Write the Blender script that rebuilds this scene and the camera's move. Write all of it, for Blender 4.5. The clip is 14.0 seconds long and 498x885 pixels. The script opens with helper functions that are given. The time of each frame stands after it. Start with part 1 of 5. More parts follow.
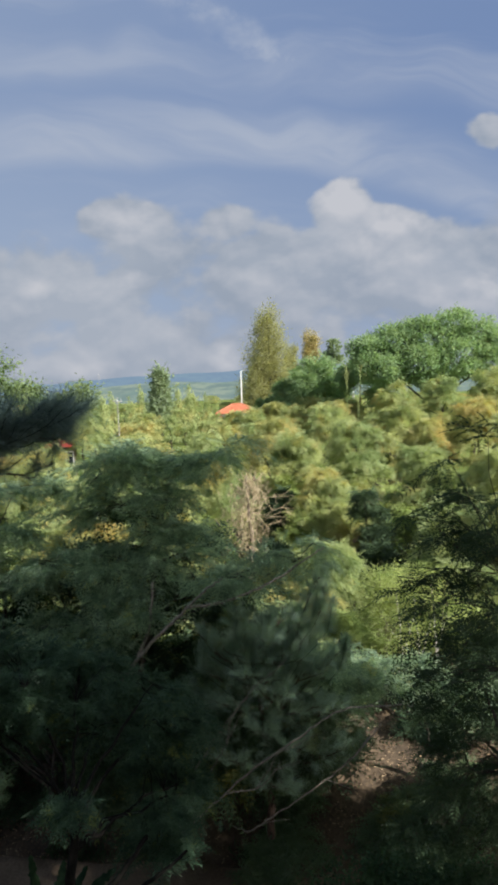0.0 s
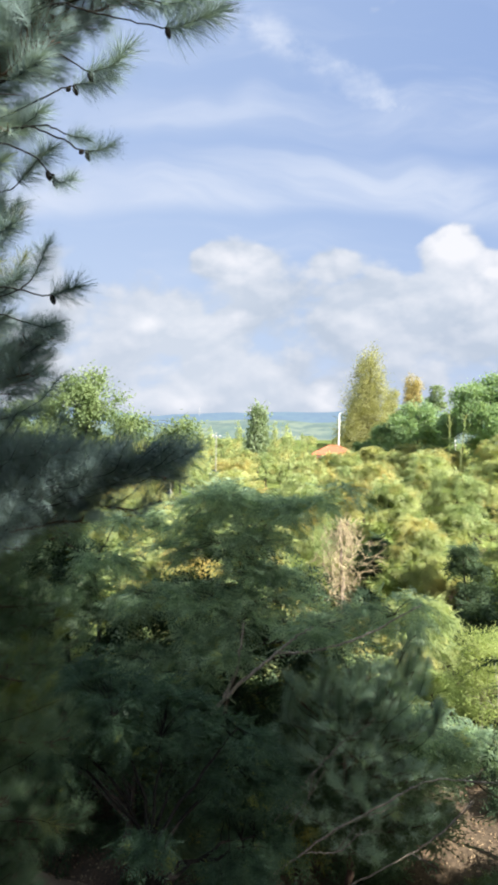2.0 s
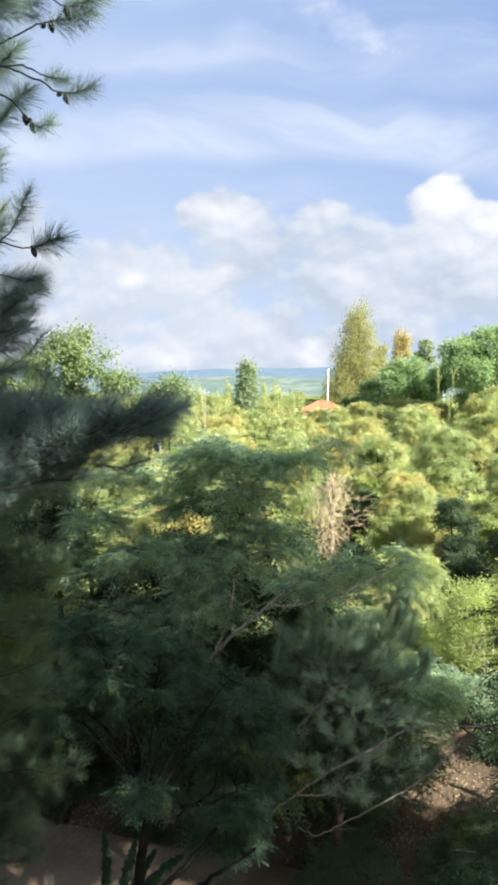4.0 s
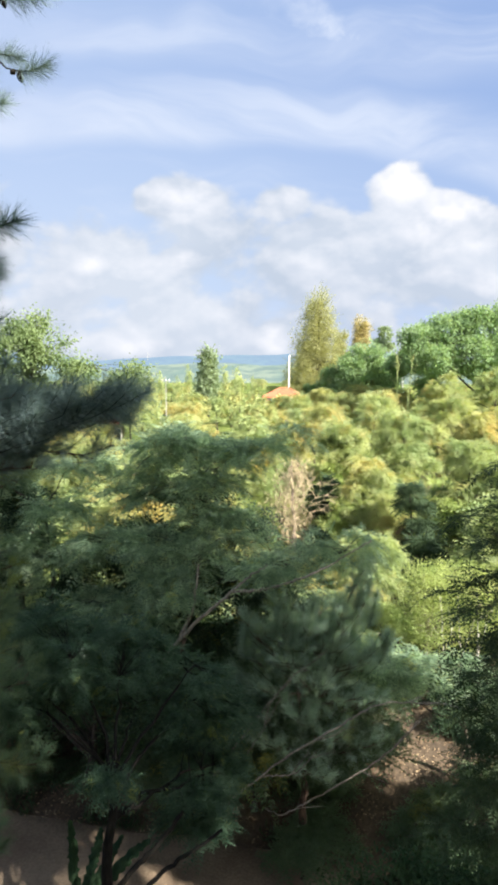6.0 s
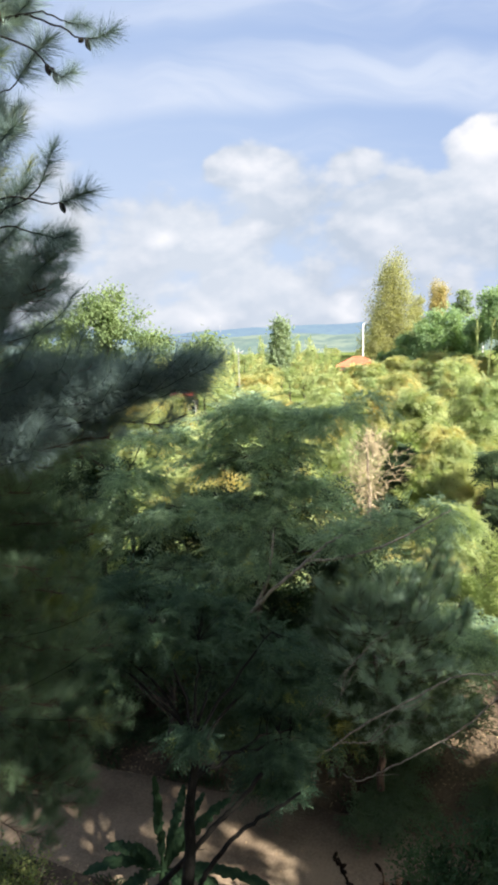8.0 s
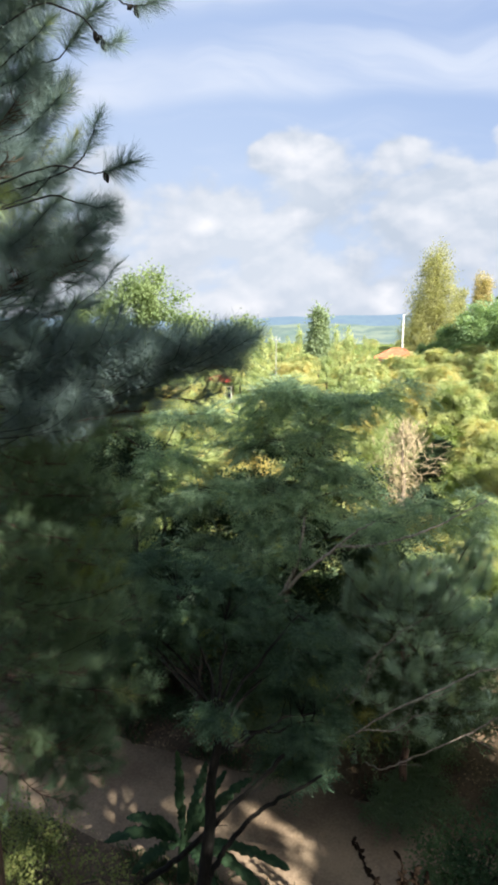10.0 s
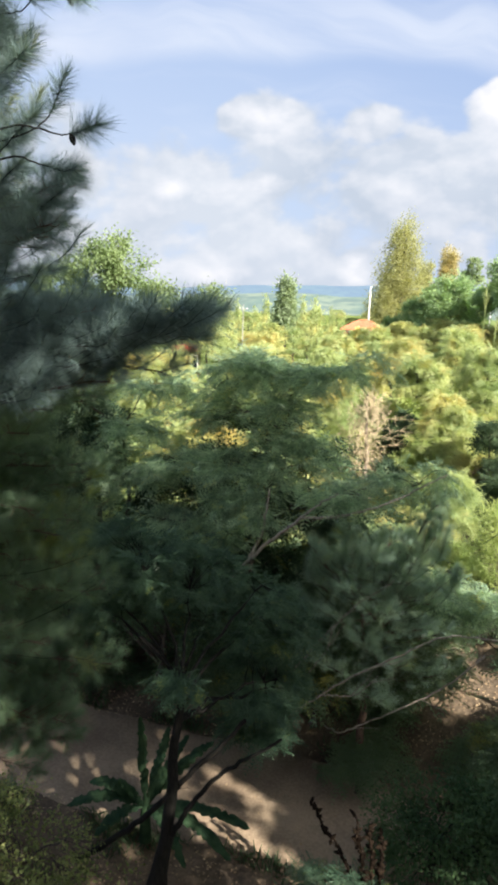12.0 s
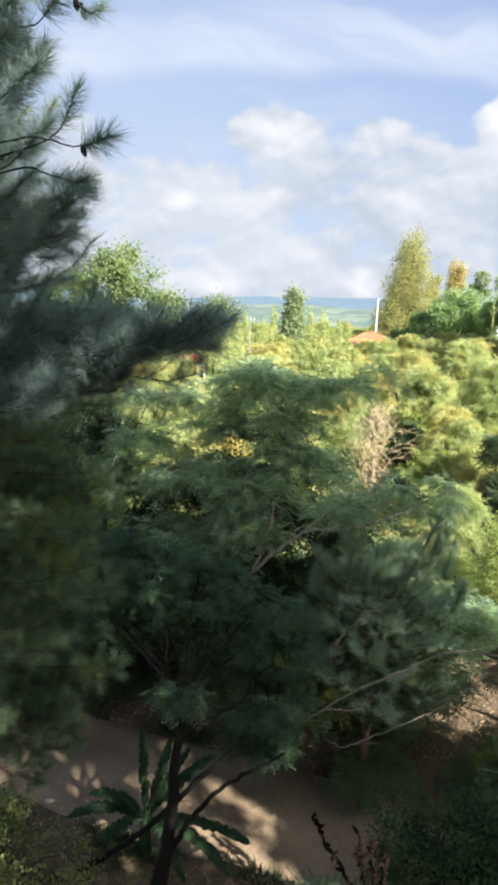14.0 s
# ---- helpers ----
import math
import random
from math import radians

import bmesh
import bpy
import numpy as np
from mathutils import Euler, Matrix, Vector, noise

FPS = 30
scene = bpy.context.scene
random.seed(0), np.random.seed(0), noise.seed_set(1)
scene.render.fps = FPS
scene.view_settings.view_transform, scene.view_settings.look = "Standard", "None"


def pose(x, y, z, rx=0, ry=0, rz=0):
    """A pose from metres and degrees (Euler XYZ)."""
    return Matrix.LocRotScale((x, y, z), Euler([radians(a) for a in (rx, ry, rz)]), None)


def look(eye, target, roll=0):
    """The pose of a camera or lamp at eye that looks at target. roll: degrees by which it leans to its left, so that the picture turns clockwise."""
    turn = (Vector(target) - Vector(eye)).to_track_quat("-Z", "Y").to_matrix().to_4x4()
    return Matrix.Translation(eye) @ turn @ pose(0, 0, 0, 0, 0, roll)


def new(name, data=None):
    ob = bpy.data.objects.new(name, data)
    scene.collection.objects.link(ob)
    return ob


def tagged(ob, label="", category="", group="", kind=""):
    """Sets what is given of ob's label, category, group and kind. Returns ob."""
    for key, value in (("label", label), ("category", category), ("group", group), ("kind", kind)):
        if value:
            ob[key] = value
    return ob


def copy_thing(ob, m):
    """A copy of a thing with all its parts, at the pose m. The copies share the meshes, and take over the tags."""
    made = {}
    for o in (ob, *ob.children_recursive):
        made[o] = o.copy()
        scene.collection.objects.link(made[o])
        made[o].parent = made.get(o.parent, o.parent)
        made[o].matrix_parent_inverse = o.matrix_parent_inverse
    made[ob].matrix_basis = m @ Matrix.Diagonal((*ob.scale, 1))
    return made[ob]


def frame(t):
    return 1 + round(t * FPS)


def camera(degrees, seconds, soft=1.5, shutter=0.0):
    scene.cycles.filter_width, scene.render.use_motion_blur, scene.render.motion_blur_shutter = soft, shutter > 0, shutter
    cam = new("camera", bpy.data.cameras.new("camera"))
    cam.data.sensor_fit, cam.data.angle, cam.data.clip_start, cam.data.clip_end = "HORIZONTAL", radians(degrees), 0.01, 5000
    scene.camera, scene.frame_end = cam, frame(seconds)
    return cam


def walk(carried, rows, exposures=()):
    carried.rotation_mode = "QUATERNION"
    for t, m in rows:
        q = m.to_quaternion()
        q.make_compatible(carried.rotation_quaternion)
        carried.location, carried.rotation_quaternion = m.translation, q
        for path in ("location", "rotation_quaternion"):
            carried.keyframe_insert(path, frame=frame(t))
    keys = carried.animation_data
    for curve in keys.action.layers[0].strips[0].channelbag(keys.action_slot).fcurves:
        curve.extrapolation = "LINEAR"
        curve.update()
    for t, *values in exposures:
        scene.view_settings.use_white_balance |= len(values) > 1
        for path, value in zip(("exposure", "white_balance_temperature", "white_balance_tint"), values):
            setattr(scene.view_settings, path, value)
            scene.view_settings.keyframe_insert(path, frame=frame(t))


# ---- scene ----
cam = camera(41.7, 14.0, soft=3.7)
PATH = [
    (0, (0.247, -0.573, 8.459), (0.24, 1.417, 8.256), -2.1),
    (0.5, (0.195, -0.643, 8.507), (0.13, 1.347, 8.325), -0.1),
    (1, (0.184, -0.625, 8.522), (0.089, 1.353, 8.247), 1.7),
    (1.5, (0.161, -0.598, 8.526), (-0.146, 1.368, 8.325), 0.3),
    (2, (0.15, -0.599, 8.541), (-0.144, 1.378, 8.46), 1.0),
    (2.5, (0.137, -0.586, 8.539), (-0.095, 1.4, 8.498), 2.4),
    (5, (0.136, -0.534, 8.525), (-0.119, 1.426, 8.22), -1.1),
    (5.5, (0.138, -0.554, 8.519), (-0.009, 1.418, 8.222), 0.4),
    (6, (0.131, -0.56, 8.521), (-0.01, 1.419, 8.27), 0.3),
    (6.5, (0.119, -0.553, 8.522), (-0.139, 1.413, 8.261), -0.1),
    (7, (0.121, -0.535, 8.511), (-0.21, 1.417, 8.231), -0.9),
    (9.5, (0.123, -0.504, 8.413), (-0.305, 1.41, 8.019), -0.4),
    (10, (0.121, -0.502, 8.386), (-0.343, 1.408, 8.017), 0.2),
    (10.5, (0.113, -0.504, 8.406), (-0.239, 1.424, 8.009), 0.2),
    (11, (0.109, -0.511, 8.415), (-0.2, 1.416, 7.981), 1.5),
    (11.5, (0.106, -0.522, 8.414), (-0.213, 1.401, 7.967), 2.3),
    (12, (0.104, -0.504, 8.417), (-0.25, 1.41, 7.958), 1.7),
    (12.5, (0.101, -0.511, 8.423), (-0.231, 1.411, 7.981), 1.8),
    (13, (0.1, -0.511, 8.421), (-0.237, 1.411, 7.984), 1.8),
    (13.5, (0.101, -0.512, 8.417), (-0.247, 1.404, 7.959), 1.8),
    (14, (0.102, -0.5, 8.42), (-0.272, 1.418, 7.992), 2.3),
]
EXPOSURES = [(0, 0.99, 6150, 10), (0.5, 1.03, 6150, 10), (1.0, 1.55, 6300, 10), (1.5, 1.80, 6300, 10), (2.5, 1.71, 6280, 10), (5.0, 1.96, 6300, 10), (6.5, 1.82, 6350, 10), (9.5, 1.85, 6400, 10), (14.0, 1.87, 6450, 10)]
walk(cam, [(t, look(eye, target, roll)) for t, eye, target, roll in PATH], EXPOSURES)

# ---- world, sun, exposure ----
SUN_AZ, SUN_EL = 125.0, 34.0          # degrees clockwise from +y, and above the horizon
sun_way = Vector((math.sin(radians(SUN_AZ)) * math.cos(radians(SUN_EL)),
                  math.cos(radians(SUN_AZ)) * math.cos(radians(SUN_EL)), math.sin(radians(SUN_EL))))
sun = new("sun", bpy.data.lights.new("sun", "SUN"))
sun.data.energy, sun.data.angle, sun.data.color = 5.0, radians(0.6), (1.0, 0.93, 0.80)
sun.matrix_world = look(sun_way * 60, (0, 0, 0))


class Nodes:
    """A short way to write node trees."""

    def __init__(self, tree):
        self.tree = tree
        tree.nodes.clear()

    def add(self, kind, inputs=()):
        node = self.tree.nodes.new(kind)
        for key, value in dict(inputs).items():
            self.plug(node.inputs[key], value)
        return node

    def plug(self, socket, value):
        if isinstance(value, bpy.types.NodeSocket):
            self.tree.links.new(value, socket)
        else:
            socket.default_value = value

    def math(self, op, a, b=0.0, c=0.0, clamp=False):
        node = self.add("ShaderNodeMath")
        node.operation, node.use_clamp = op, clamp
        for socket, value in zip(node.inputs, (a, b, c)):
            self.plug(socket, value)
        return node.outputs[0]

    def vec(self, op, a, b=(0, 0, 0), scale=None):
        node = self.add("ShaderNodeVectorMath")
        node.operation = op
        self.plug(node.inputs[0], a)
        self.plug(node.inputs[1], b)
        if scale is not None:
            self.plug(node.inputs[3], scale)
        return node.outputs["Value"] if op in ("LENGTH", "DOT_PRODUCT", "DISTANCE") else node.outputs["Vector"]

    def ramp(self, value, lo, hi, to_lo=0.0, to_hi=1.0, kind="SMOOTHSTEP"):
        node = self.add("ShaderNodeMapRange")
        node.interpolation_type = kind
        for key, v in zip(range(5), (value, lo, hi, to_lo, to_hi)):
            self.plug(node.inputs[key], v)
        return node.outputs[0]

    def mix(self, fac, a, b, blend="MIX"):
        node = self.add("ShaderNodeMix")
        node.data_type, node.blend_type = "RGBA", blend
        self.plug(node.inputs[0], fac)
        self.plug(node.inputs[6], a)
        self.plug(node.inputs[7], b)
        return node.outputs[2]

    def noise(self, vector, scale, detail=4.0, rough=0.55, distortion=0.0):
        return self.add("ShaderNodeTexNoise", {"Vector": vector, "Scale": scale, "Detail": detail,
                                               "Roughness": rough, "Distortion": distortion}).outputs["Fac"]


world = bpy.data.worlds.new("sky")
scene.world = world
world.use_nodes = True
n = Nodes(world.node_tree)
sky = n.add("ShaderNodeTexSky")
sky.sky_type, sky.sun_disc, sky.sun_elevation, sky.sun_rotation = "NISHITA", False, radians(SUN_EL), radians(SUN_AZ)
sky.air_density, sky.dust_density, sky.ozone_density = 1.0, 1.6, 1.4
way = n.add("ShaderNodeTexCoord").outputs["Generated"]
split = n.add("ShaderNodeSeparateXYZ", {0: way})
ahead = n.math("MAXIMUM", n.math("ABSOLUTE", split.outputs[1]), 0.12)
U = n.math("DIVIDE", split.outputs[0], ahead)
V = n.math("DIVIDE", split.outputs[2], ahead)
uv = n.add("ShaderNodeCombineXYZ", {0: U, 1: V}).outputs[0]
wob = n.noise(uv, 4.0, 2.0)
# cumulus: a low deck of soft heaps, grey-blue below and white on top
flat = n.vec("MULTIPLY", uv, (1.0, 1.45, 1.0))
puff = n.noise(flat, 9.0, 4.0, 0.50, 0.1)
puff_up = n.noise(n.vec("ADD", flat, (0.006, 0.020, 0.0)), 9.0, 4.0, 0.50, 0.1)
broad = n.noise(flat, 3.6, 2.0)
CLOUDS = [  # place and reach on the sky's plane one unit ahead, and whiteness
    (0.146, 0.252, 0.052, 0.050, 1.0), (0.225, 0.205, 0.085, 0.052, 0.95), (-0.180, 0.238, 0.085, 0.034, 0.55), (-0.025, 0.232, 0.040, 0.026, 0.6),
    (0.345, 0.120, 0.080, 0.035, 0.8), (-0.318, 0.143, 0.030, 0.016, 0.8), (-0.176, 0.147, 0.034, 0.020, 0.6), (0.110, 0.150, 0.160, 0.060, 0.15),
    (-0.027, 0.034, 0.030, 0.028, 1.0), (-0.245, 0.016, 0.060, 0.018, 0.55), (0.37, 0.345, 0.050, 0.030, 0.2), (0.03, 0.145, 0.04, 0.014, 0.45),
]
heap, white = 0.0, 0.0
for u, v, ru, rv, w in CLOUDS:
    off = n.vec("MULTIPLY", n.vec("SUBTRACT", uv, (u, v, 0)), (1 / ru, 1 / rv, 0))
    near_it = n.ramp(n.vec("LENGTH", off), 1.35, 0.1)
    heap = n.math("MAXIMUM", heap, near_it)
    white = n.math("MAXIMUM", white, n.math("MULTIPLY", near_it, w))
deck = n.math("MULTIPLY", n.ramp(n.math("ADD", V, n.math("MULTIPLY", n.math("SUBTRACT", wob, 0.5), 0.12)), 0.31, 0.17), 0.36)
dens = n.math("ADD", n.math("MULTIPLY", heap, 0.44), n.math("ADD", deck, n.math("ADD", n.math("SUBTRACT", puff, 0.5), n.math("MULTIPLY", n.math("SUBTRACT", broad, 0.5), 0.5))))
cover = n.math("MULTIPLY", n.ramp(dens, 0.18, 0.37), 0.95)
edge = n.math("MULTIPLY", n.math("SUBTRACT", puff, puff_up), 2.3)
lit = n.math("ADD", n.math("ADD", 0.12, edge), n.math("MULTIPLY", white, n.ramp(puff, 0.40, 0.62, 0.45, 1.0)), clamp=True)
grey = n.mix(n.ramp(broad, 0.4, 0.62), (3.50, 3.92, 4.55, 1), (4.30, 4.62, 5.12, 1))
cloud = n.mix(lit, grey, (6.3, 6.2, 6.3, 1))
# cirrus: long thin streaks high up
arch = n.math("ADD", V, n.math("MULTIPLY", n.math("POWER", n.math("MAXIMUM", n.math("ADD", U, 0.06), 0.0), 2.0), 0.55))
arch = n.math("ADD", arch, n.math("MULTIPLY", n.math("SUBTRACT", wob, 0.5), 0.06))
level = n.math("ADD", n.math("ADD", V, n.math("MULTIPLY", U, 0.10)), n.math("MULTIPLY", n.math("SUBTRACT", wob, 0.5), 0.16))
streak = n.noise(n.add("ShaderNodeCombineXYZ", {0: n.math("MULTIPLY", U, 1.2), 1: n.math("MULTIPLY", level, 6.5), 2: 3.7}).outputs[0], 2.4, 6.0, 0.55, 0.5)
band_a = n.math("MULTIPLY", n.math("MULTIPLY", n.ramp(arch, 0.300, 0.330), n.ramp(arch, 0.430, 0.335)), 0.80)
band_b = n.math("MULTIPLY", n.ramp(n.math("ABSOLUTE", n.math("SUBTRACT", level, 0.435)), 0.060, 0.0), 0.50)
wisp = n.math("ADD", n.math("ADD", V, n.math("MULTIPLY", U, 0.62)), n.math("MULTIPLY", n.math("SUBTRACT", n.noise(uv, 11.0, 4.0), 0.5), 0.11))
band_c = n.math("MULTIPLY", n.ramp(n.math("ABSOLUTE", n.math("SUBTRACT", wisp, 0.492)), 0.042, 0.0), n.math("MULTIPLY", n.ramp(V, 0.40, 0.46), 0.80))
band_c = n.math("MULTIPLY", band_c, n.ramp(n.noise(n.vec("ADD", uv, (3.1, 1.7, 0)), 13.0, 5.0, 0.6), 0.36, 0.62))
veil = n.math("MAXIMUM", band_a, n.math("MAXIMUM", band_b, band_c))
veil = n.math("MULTIPLY", veil, n.ramp(streak, 0.30, 0.62, 0.35, 1.0))
veil = n.math("ADD", veil, n.ramp(streak, 0.48, 0.78, 0.0, 0.30), clamp=True)
side = n.ramp(U, 0.45, -0.45, 0.0, 0.35)
haze = n.math("ADD", n.ramp(V, 0.40, 0.0, 0.10, 0.66, "LINEAR"), side, clamp=True)
blue = n.mix(0.8, sky.outputs[0], (1.92, 2.79, 4.92, 1))
air = n.mix(haze, blue, (3.99, 4.66, 5.70, 1))
air = n.mix(veil, air, (4.56, 4.98, 5.86, 1))
# the bright haze round the sun, out of view, added to lift foliage light
glow = n.ramp(n.vec("DOT_PRODUCT", way, tuple(sun_way)), 0.45, 1.0, 0.0, 1.0)
air = n.mix(glow, air, (12.0, 11.8, 11.4, 1))
n.add("ShaderNodeOutputWorld", {0: n.add("ShaderNodeBackground", {0: n.mix(cover, air, cloud), 1: 0.0465}).outputs[0]})


# ---- materials ----
def surface(name, colours, rough=0.7, scale=3.0, fine=40.0, bump=0.3, metal=0.0, per_piece=0.0, spec=0.4):
    """An opaque surface: two colours mixed by coarse and fine noise, with relief."""
    m = bpy.data.materials.new(name)
    m.use_nodes = True
    n = Nodes(m.node_tree)
    where = n.add("ShaderNodeTexCoord").outputs["Object"]
    coarse, grain = n.noise(where, scale, 5.0), n.noise(where, fine, 4.0)
    fac = n.ramp(n.math("ADD", n.math("MULTIPLY", coarse, 0.6), n.math("MULTIPLY", grain, 0.4)), 0.36, 0.64)
    col = n.mix(fac, (*colours[0], 1), (*colours[1], 1))
    if per_piece:
        info = n.add("ShaderNodeObjectInfo").outputs["Random"]
        col = n.mix(per_piece, col, n.mix(info, (*colours[0], 1), (*colours[1], 1)))
    relief = n.add("ShaderNodeBump", {"Strength": bump, "Distance": 0.02, "Height": grain}).outputs[0]
    bsdf = n.add("ShaderNodeBsdfPrincipled", {"Base Color": col, "Roughness": rough, "Metallic": metal, "Normal": relief,
                                              "Specular IOR Level": spec})
    n.add("ShaderNodeOutputMaterial", {0: bsdf.outputs[0]})
    return m


def bark(name, dark, light):
    m = bpy.data.materials.new(name)
    m.use_nodes = True
    n = Nodes(m.node_tree)
    where = n.add("ShaderNodeTexCoord").outputs["Object"]
    ridges = n.noise(n.vec("MULTIPLY", where, (9, 9, 1.6)), 4.0, 5.0, 0.6, 0.5)
    patch = n.noise(where, 1.7, 3.0)
    col = n.mix(n.ramp(ridges, 0.35, 0.65), (*dark, 1), (*light, 1))
    col = n.mix(n.ramp(patch, 0.55, 0.75, 0.0, 0.5), col, (light[0] * 0.8, light[1] * 1.1, light[2] * 0.8, 1))
    relief = n.add("ShaderNodeBump", {"Strength": 0.7, "Distance": 0.03, "Height": ridges}).outputs[0]
    bsdf = n.add("ShaderNodeBsdfPrincipled", {"Base Color": col, "Roughness": 0.9, "Normal": relief, "Specular IOR Level": 0.2})
    n.add("ShaderNodeOutputMaterial", {0: bsdf.outputs[0]})
    return m


def leaf(name, deep, pale, odd=None, share=0.12, through_light=0.35, gloss=0.45, patch=1.2, spec=0.2):
    """Foliage: colour by leaf and by clump, light passing through."""
    m = bpy.data.materials.new(name)
    m.use_nodes = True
    n = Nodes(m.node_tree)
    rand = n.add("ShaderNodeNewGeometry").outputs["Random Per Island"]
    where = n.add("ShaderNodeTexCoord").outputs["Object"]
    clump = n.noise(where, patch, 3.0)
    col = n.mix(n.math("ADD", n.math("MULTIPLY", rand, 0.28), n.ramp(clump, 0.34, 0.66, 0.0, 0.72), clamp=True), (*deep, 1), (*pale, 1))
    if odd:
        spots = n.noise(n.vec("ADD", where, (13, 7, 3)), patch * 0.8, 2.0)
        pick = n.math("MULTIPLY", n.ramp(spots, 0.62 - share, 0.72 - share * 0.5), n.ramp(rand, 0.15, 0.5, 0.35, 1.0))
        col = n.mix(pick, col, (*odd, 1))
    back = n.mix(1.0, col, (1.15, 1.14, 0.68, 1), "MULTIPLY")
    bsdf = n.add("ShaderNodeBsdfPrincipled", {"Base Color": col, "Roughness": gloss, "Specular IOR Level": spec})
    thin = n.add("ShaderNodeBsdfTranslucent", {"Color": back})
    both = n.add("ShaderNodeMixShader", {0: through_light, 1: bsdf.outputs[0], 2: thin.outputs[0]})
    n.add("ShaderNodeOutputMaterial", {0: both.outputs[0]})
    return m


BARK = bark("bark", (0.030, 0.024, 0.020), (0.10, 0.08, 0.062))
BARK_PALE = bark("pale_bark", (0.13, 0.10, 0.08), (0.32, 0.26, 0.21))
BARK_LIGHT = bark("weathered_bark", (0.17, 0.145, 0.12), (0.37, 0.325, 0.27))
BARK_WHITE = bark("whitish_bark", (0.34, 0.31, 0.26), (0.58, 0.55, 0.48))
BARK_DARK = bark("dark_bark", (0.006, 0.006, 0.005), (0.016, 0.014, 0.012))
BARK_PINE = bark("pine_bark", (0.05, 0.032, 0.024), (0.17, 0.11, 0.08))
# strong clump contrast paints the shaded gaps between the sprays
L_FEATHER = leaf("feathery_leaf", (0.130, 0.205, 0.150), (0.480, 0.615, 0.440), (0.44, 0.46, 0.20), 0.03, 0.55, 0.5, 4.5, 0.12)
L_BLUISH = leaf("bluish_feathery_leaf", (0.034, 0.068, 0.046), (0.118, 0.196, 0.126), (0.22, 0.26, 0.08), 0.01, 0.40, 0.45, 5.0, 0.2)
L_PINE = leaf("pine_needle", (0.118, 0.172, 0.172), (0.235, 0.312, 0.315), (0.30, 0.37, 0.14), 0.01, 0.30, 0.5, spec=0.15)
# darker copy of the pine needle, with shade put into the colour
L_PINE_SHADE = leaf("shade_pine_needle", (0.082, 0.132, 0.088), (0.190, 0.270, 0.160), (0.24, 0.28, 0.08), 0.02, 0.40, 0.5, spec=0.12)
L_PINE_YOUNG = leaf("young_pine_needle", (0.245, 0.340, 0.290), (0.365, 0.480, 0.400), (0.30, 0.34, 0.14), 0.02, 0.50, 0.45)
# slope leaf paled, so that haze over the slope sits in it
L_SUNNY = leaf("sunny_leaf", (0.240, 0.315, 0.140), (0.520, 0.550, 0.270), (0.52, 0.455, 0.190), 0.11, 0.46, 0.65, patch=0.75)
L_FRESH = leaf("blue_green_leaf", (0.225, 0.302, 0.142), (0.480, 0.535, 0.265), (0.50, 0.46, 0.20), 0.06, 0.46, 0.65, patch=0.75)
L_OCHRE = leaf("ochre_leaf", (0.270, 0.315, 0.130), (0.520, 0.500, 0.215), (0.55, 0.445, 0.185), 0.13, 0.44, 0.65, patch=0.75)
L_LIME = leaf("lime_leaf", (0.260, 0.345, 0.115), (0.460, 0.520, 0.205), None, 0.1, 0.45, 0.6)
L_BROAD = leaf("broad_leaf", (0.065, 0.160, 0.045), (0.160, 0.285, 0.090), None, 0.1, 0.4, 0.6)
L_OLIVE = leaf("olive_leaf", (0.320, 0.325, 0.165), (0.430, 0.430, 0.225), None, 0.1, 0.6, 0.75, patch=0.6)
# skyline leaf greyed and paled, with haze put into its colour
L_HAZY = leaf("hazed_grey_green_leaf", (0.200, 0.265, 0.165), (0.320, 0.390, 0.250), None, 0.1, 0.5, 0.75)
# lit copy of the pine needle: sunlight is put into its colour
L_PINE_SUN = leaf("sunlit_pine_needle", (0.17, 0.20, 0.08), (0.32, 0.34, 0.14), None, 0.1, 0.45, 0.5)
# near leaf darkened so that the foreground's shade sits in its colour
L_SHADE_DEEP = leaf("deep_shade_leaf", (0.034, 0.056, 0.032), (0.092, 0.138, 0.074), None, 0.02, 0.35, 0.5, 2.2, 0.08)
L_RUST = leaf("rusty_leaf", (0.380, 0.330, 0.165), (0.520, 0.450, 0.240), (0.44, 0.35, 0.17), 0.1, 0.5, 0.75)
# darker copy of the feathery leaf, with shade put into the colour
L_SHADE = leaf("shade_dark_leaf", (0.018, 0.034, 0.021), (0.090, 0.142, 0.082), (0.20, 0.20, 0.06), 0.02, 0.35, 0.5, 2.2, 0.08)
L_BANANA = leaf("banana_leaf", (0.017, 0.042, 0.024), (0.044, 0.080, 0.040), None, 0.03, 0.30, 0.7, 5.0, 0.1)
L_BUSH = leaf("dark_bush_leaf", (0.028, 0.060, 0.029), (0.084, 0.142, 0.064), None, 0.02, 0.3, 0.6, 2.0, 0.08)
# paled for distance: haze is put into the leaf colour
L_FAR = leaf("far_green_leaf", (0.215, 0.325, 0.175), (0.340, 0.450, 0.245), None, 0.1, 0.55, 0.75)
# tone between the lit and dark leaves, shade partly in its colour
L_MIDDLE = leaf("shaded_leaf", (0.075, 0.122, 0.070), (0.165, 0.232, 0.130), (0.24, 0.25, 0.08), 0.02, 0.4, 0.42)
# yellow patches stand for dappled sun, put into the leaf colour
L_SUN_DAPPLED = leaf("sun_dappled_leaf", (0.075, 0.110, 0.042), (0.300, 0.335, 0.118), (0.33, 0.32, 0.13), 0.06, 0.45, 0.5, 3.0)
L_LIGHT = leaf("light_green_leaf", (0.140, 0.205, 0.095), (0.260, 0.330, 0.155), None, 0.1, 0.45, 0.6, 1.6)
L_LITTER = leaf("fallen_leaf", (0.11, 0.070, 0.040), (0.38, 0.27, 0.165), (0.46, 0.35, 0.22), 0.1, 0.1, 0.7)
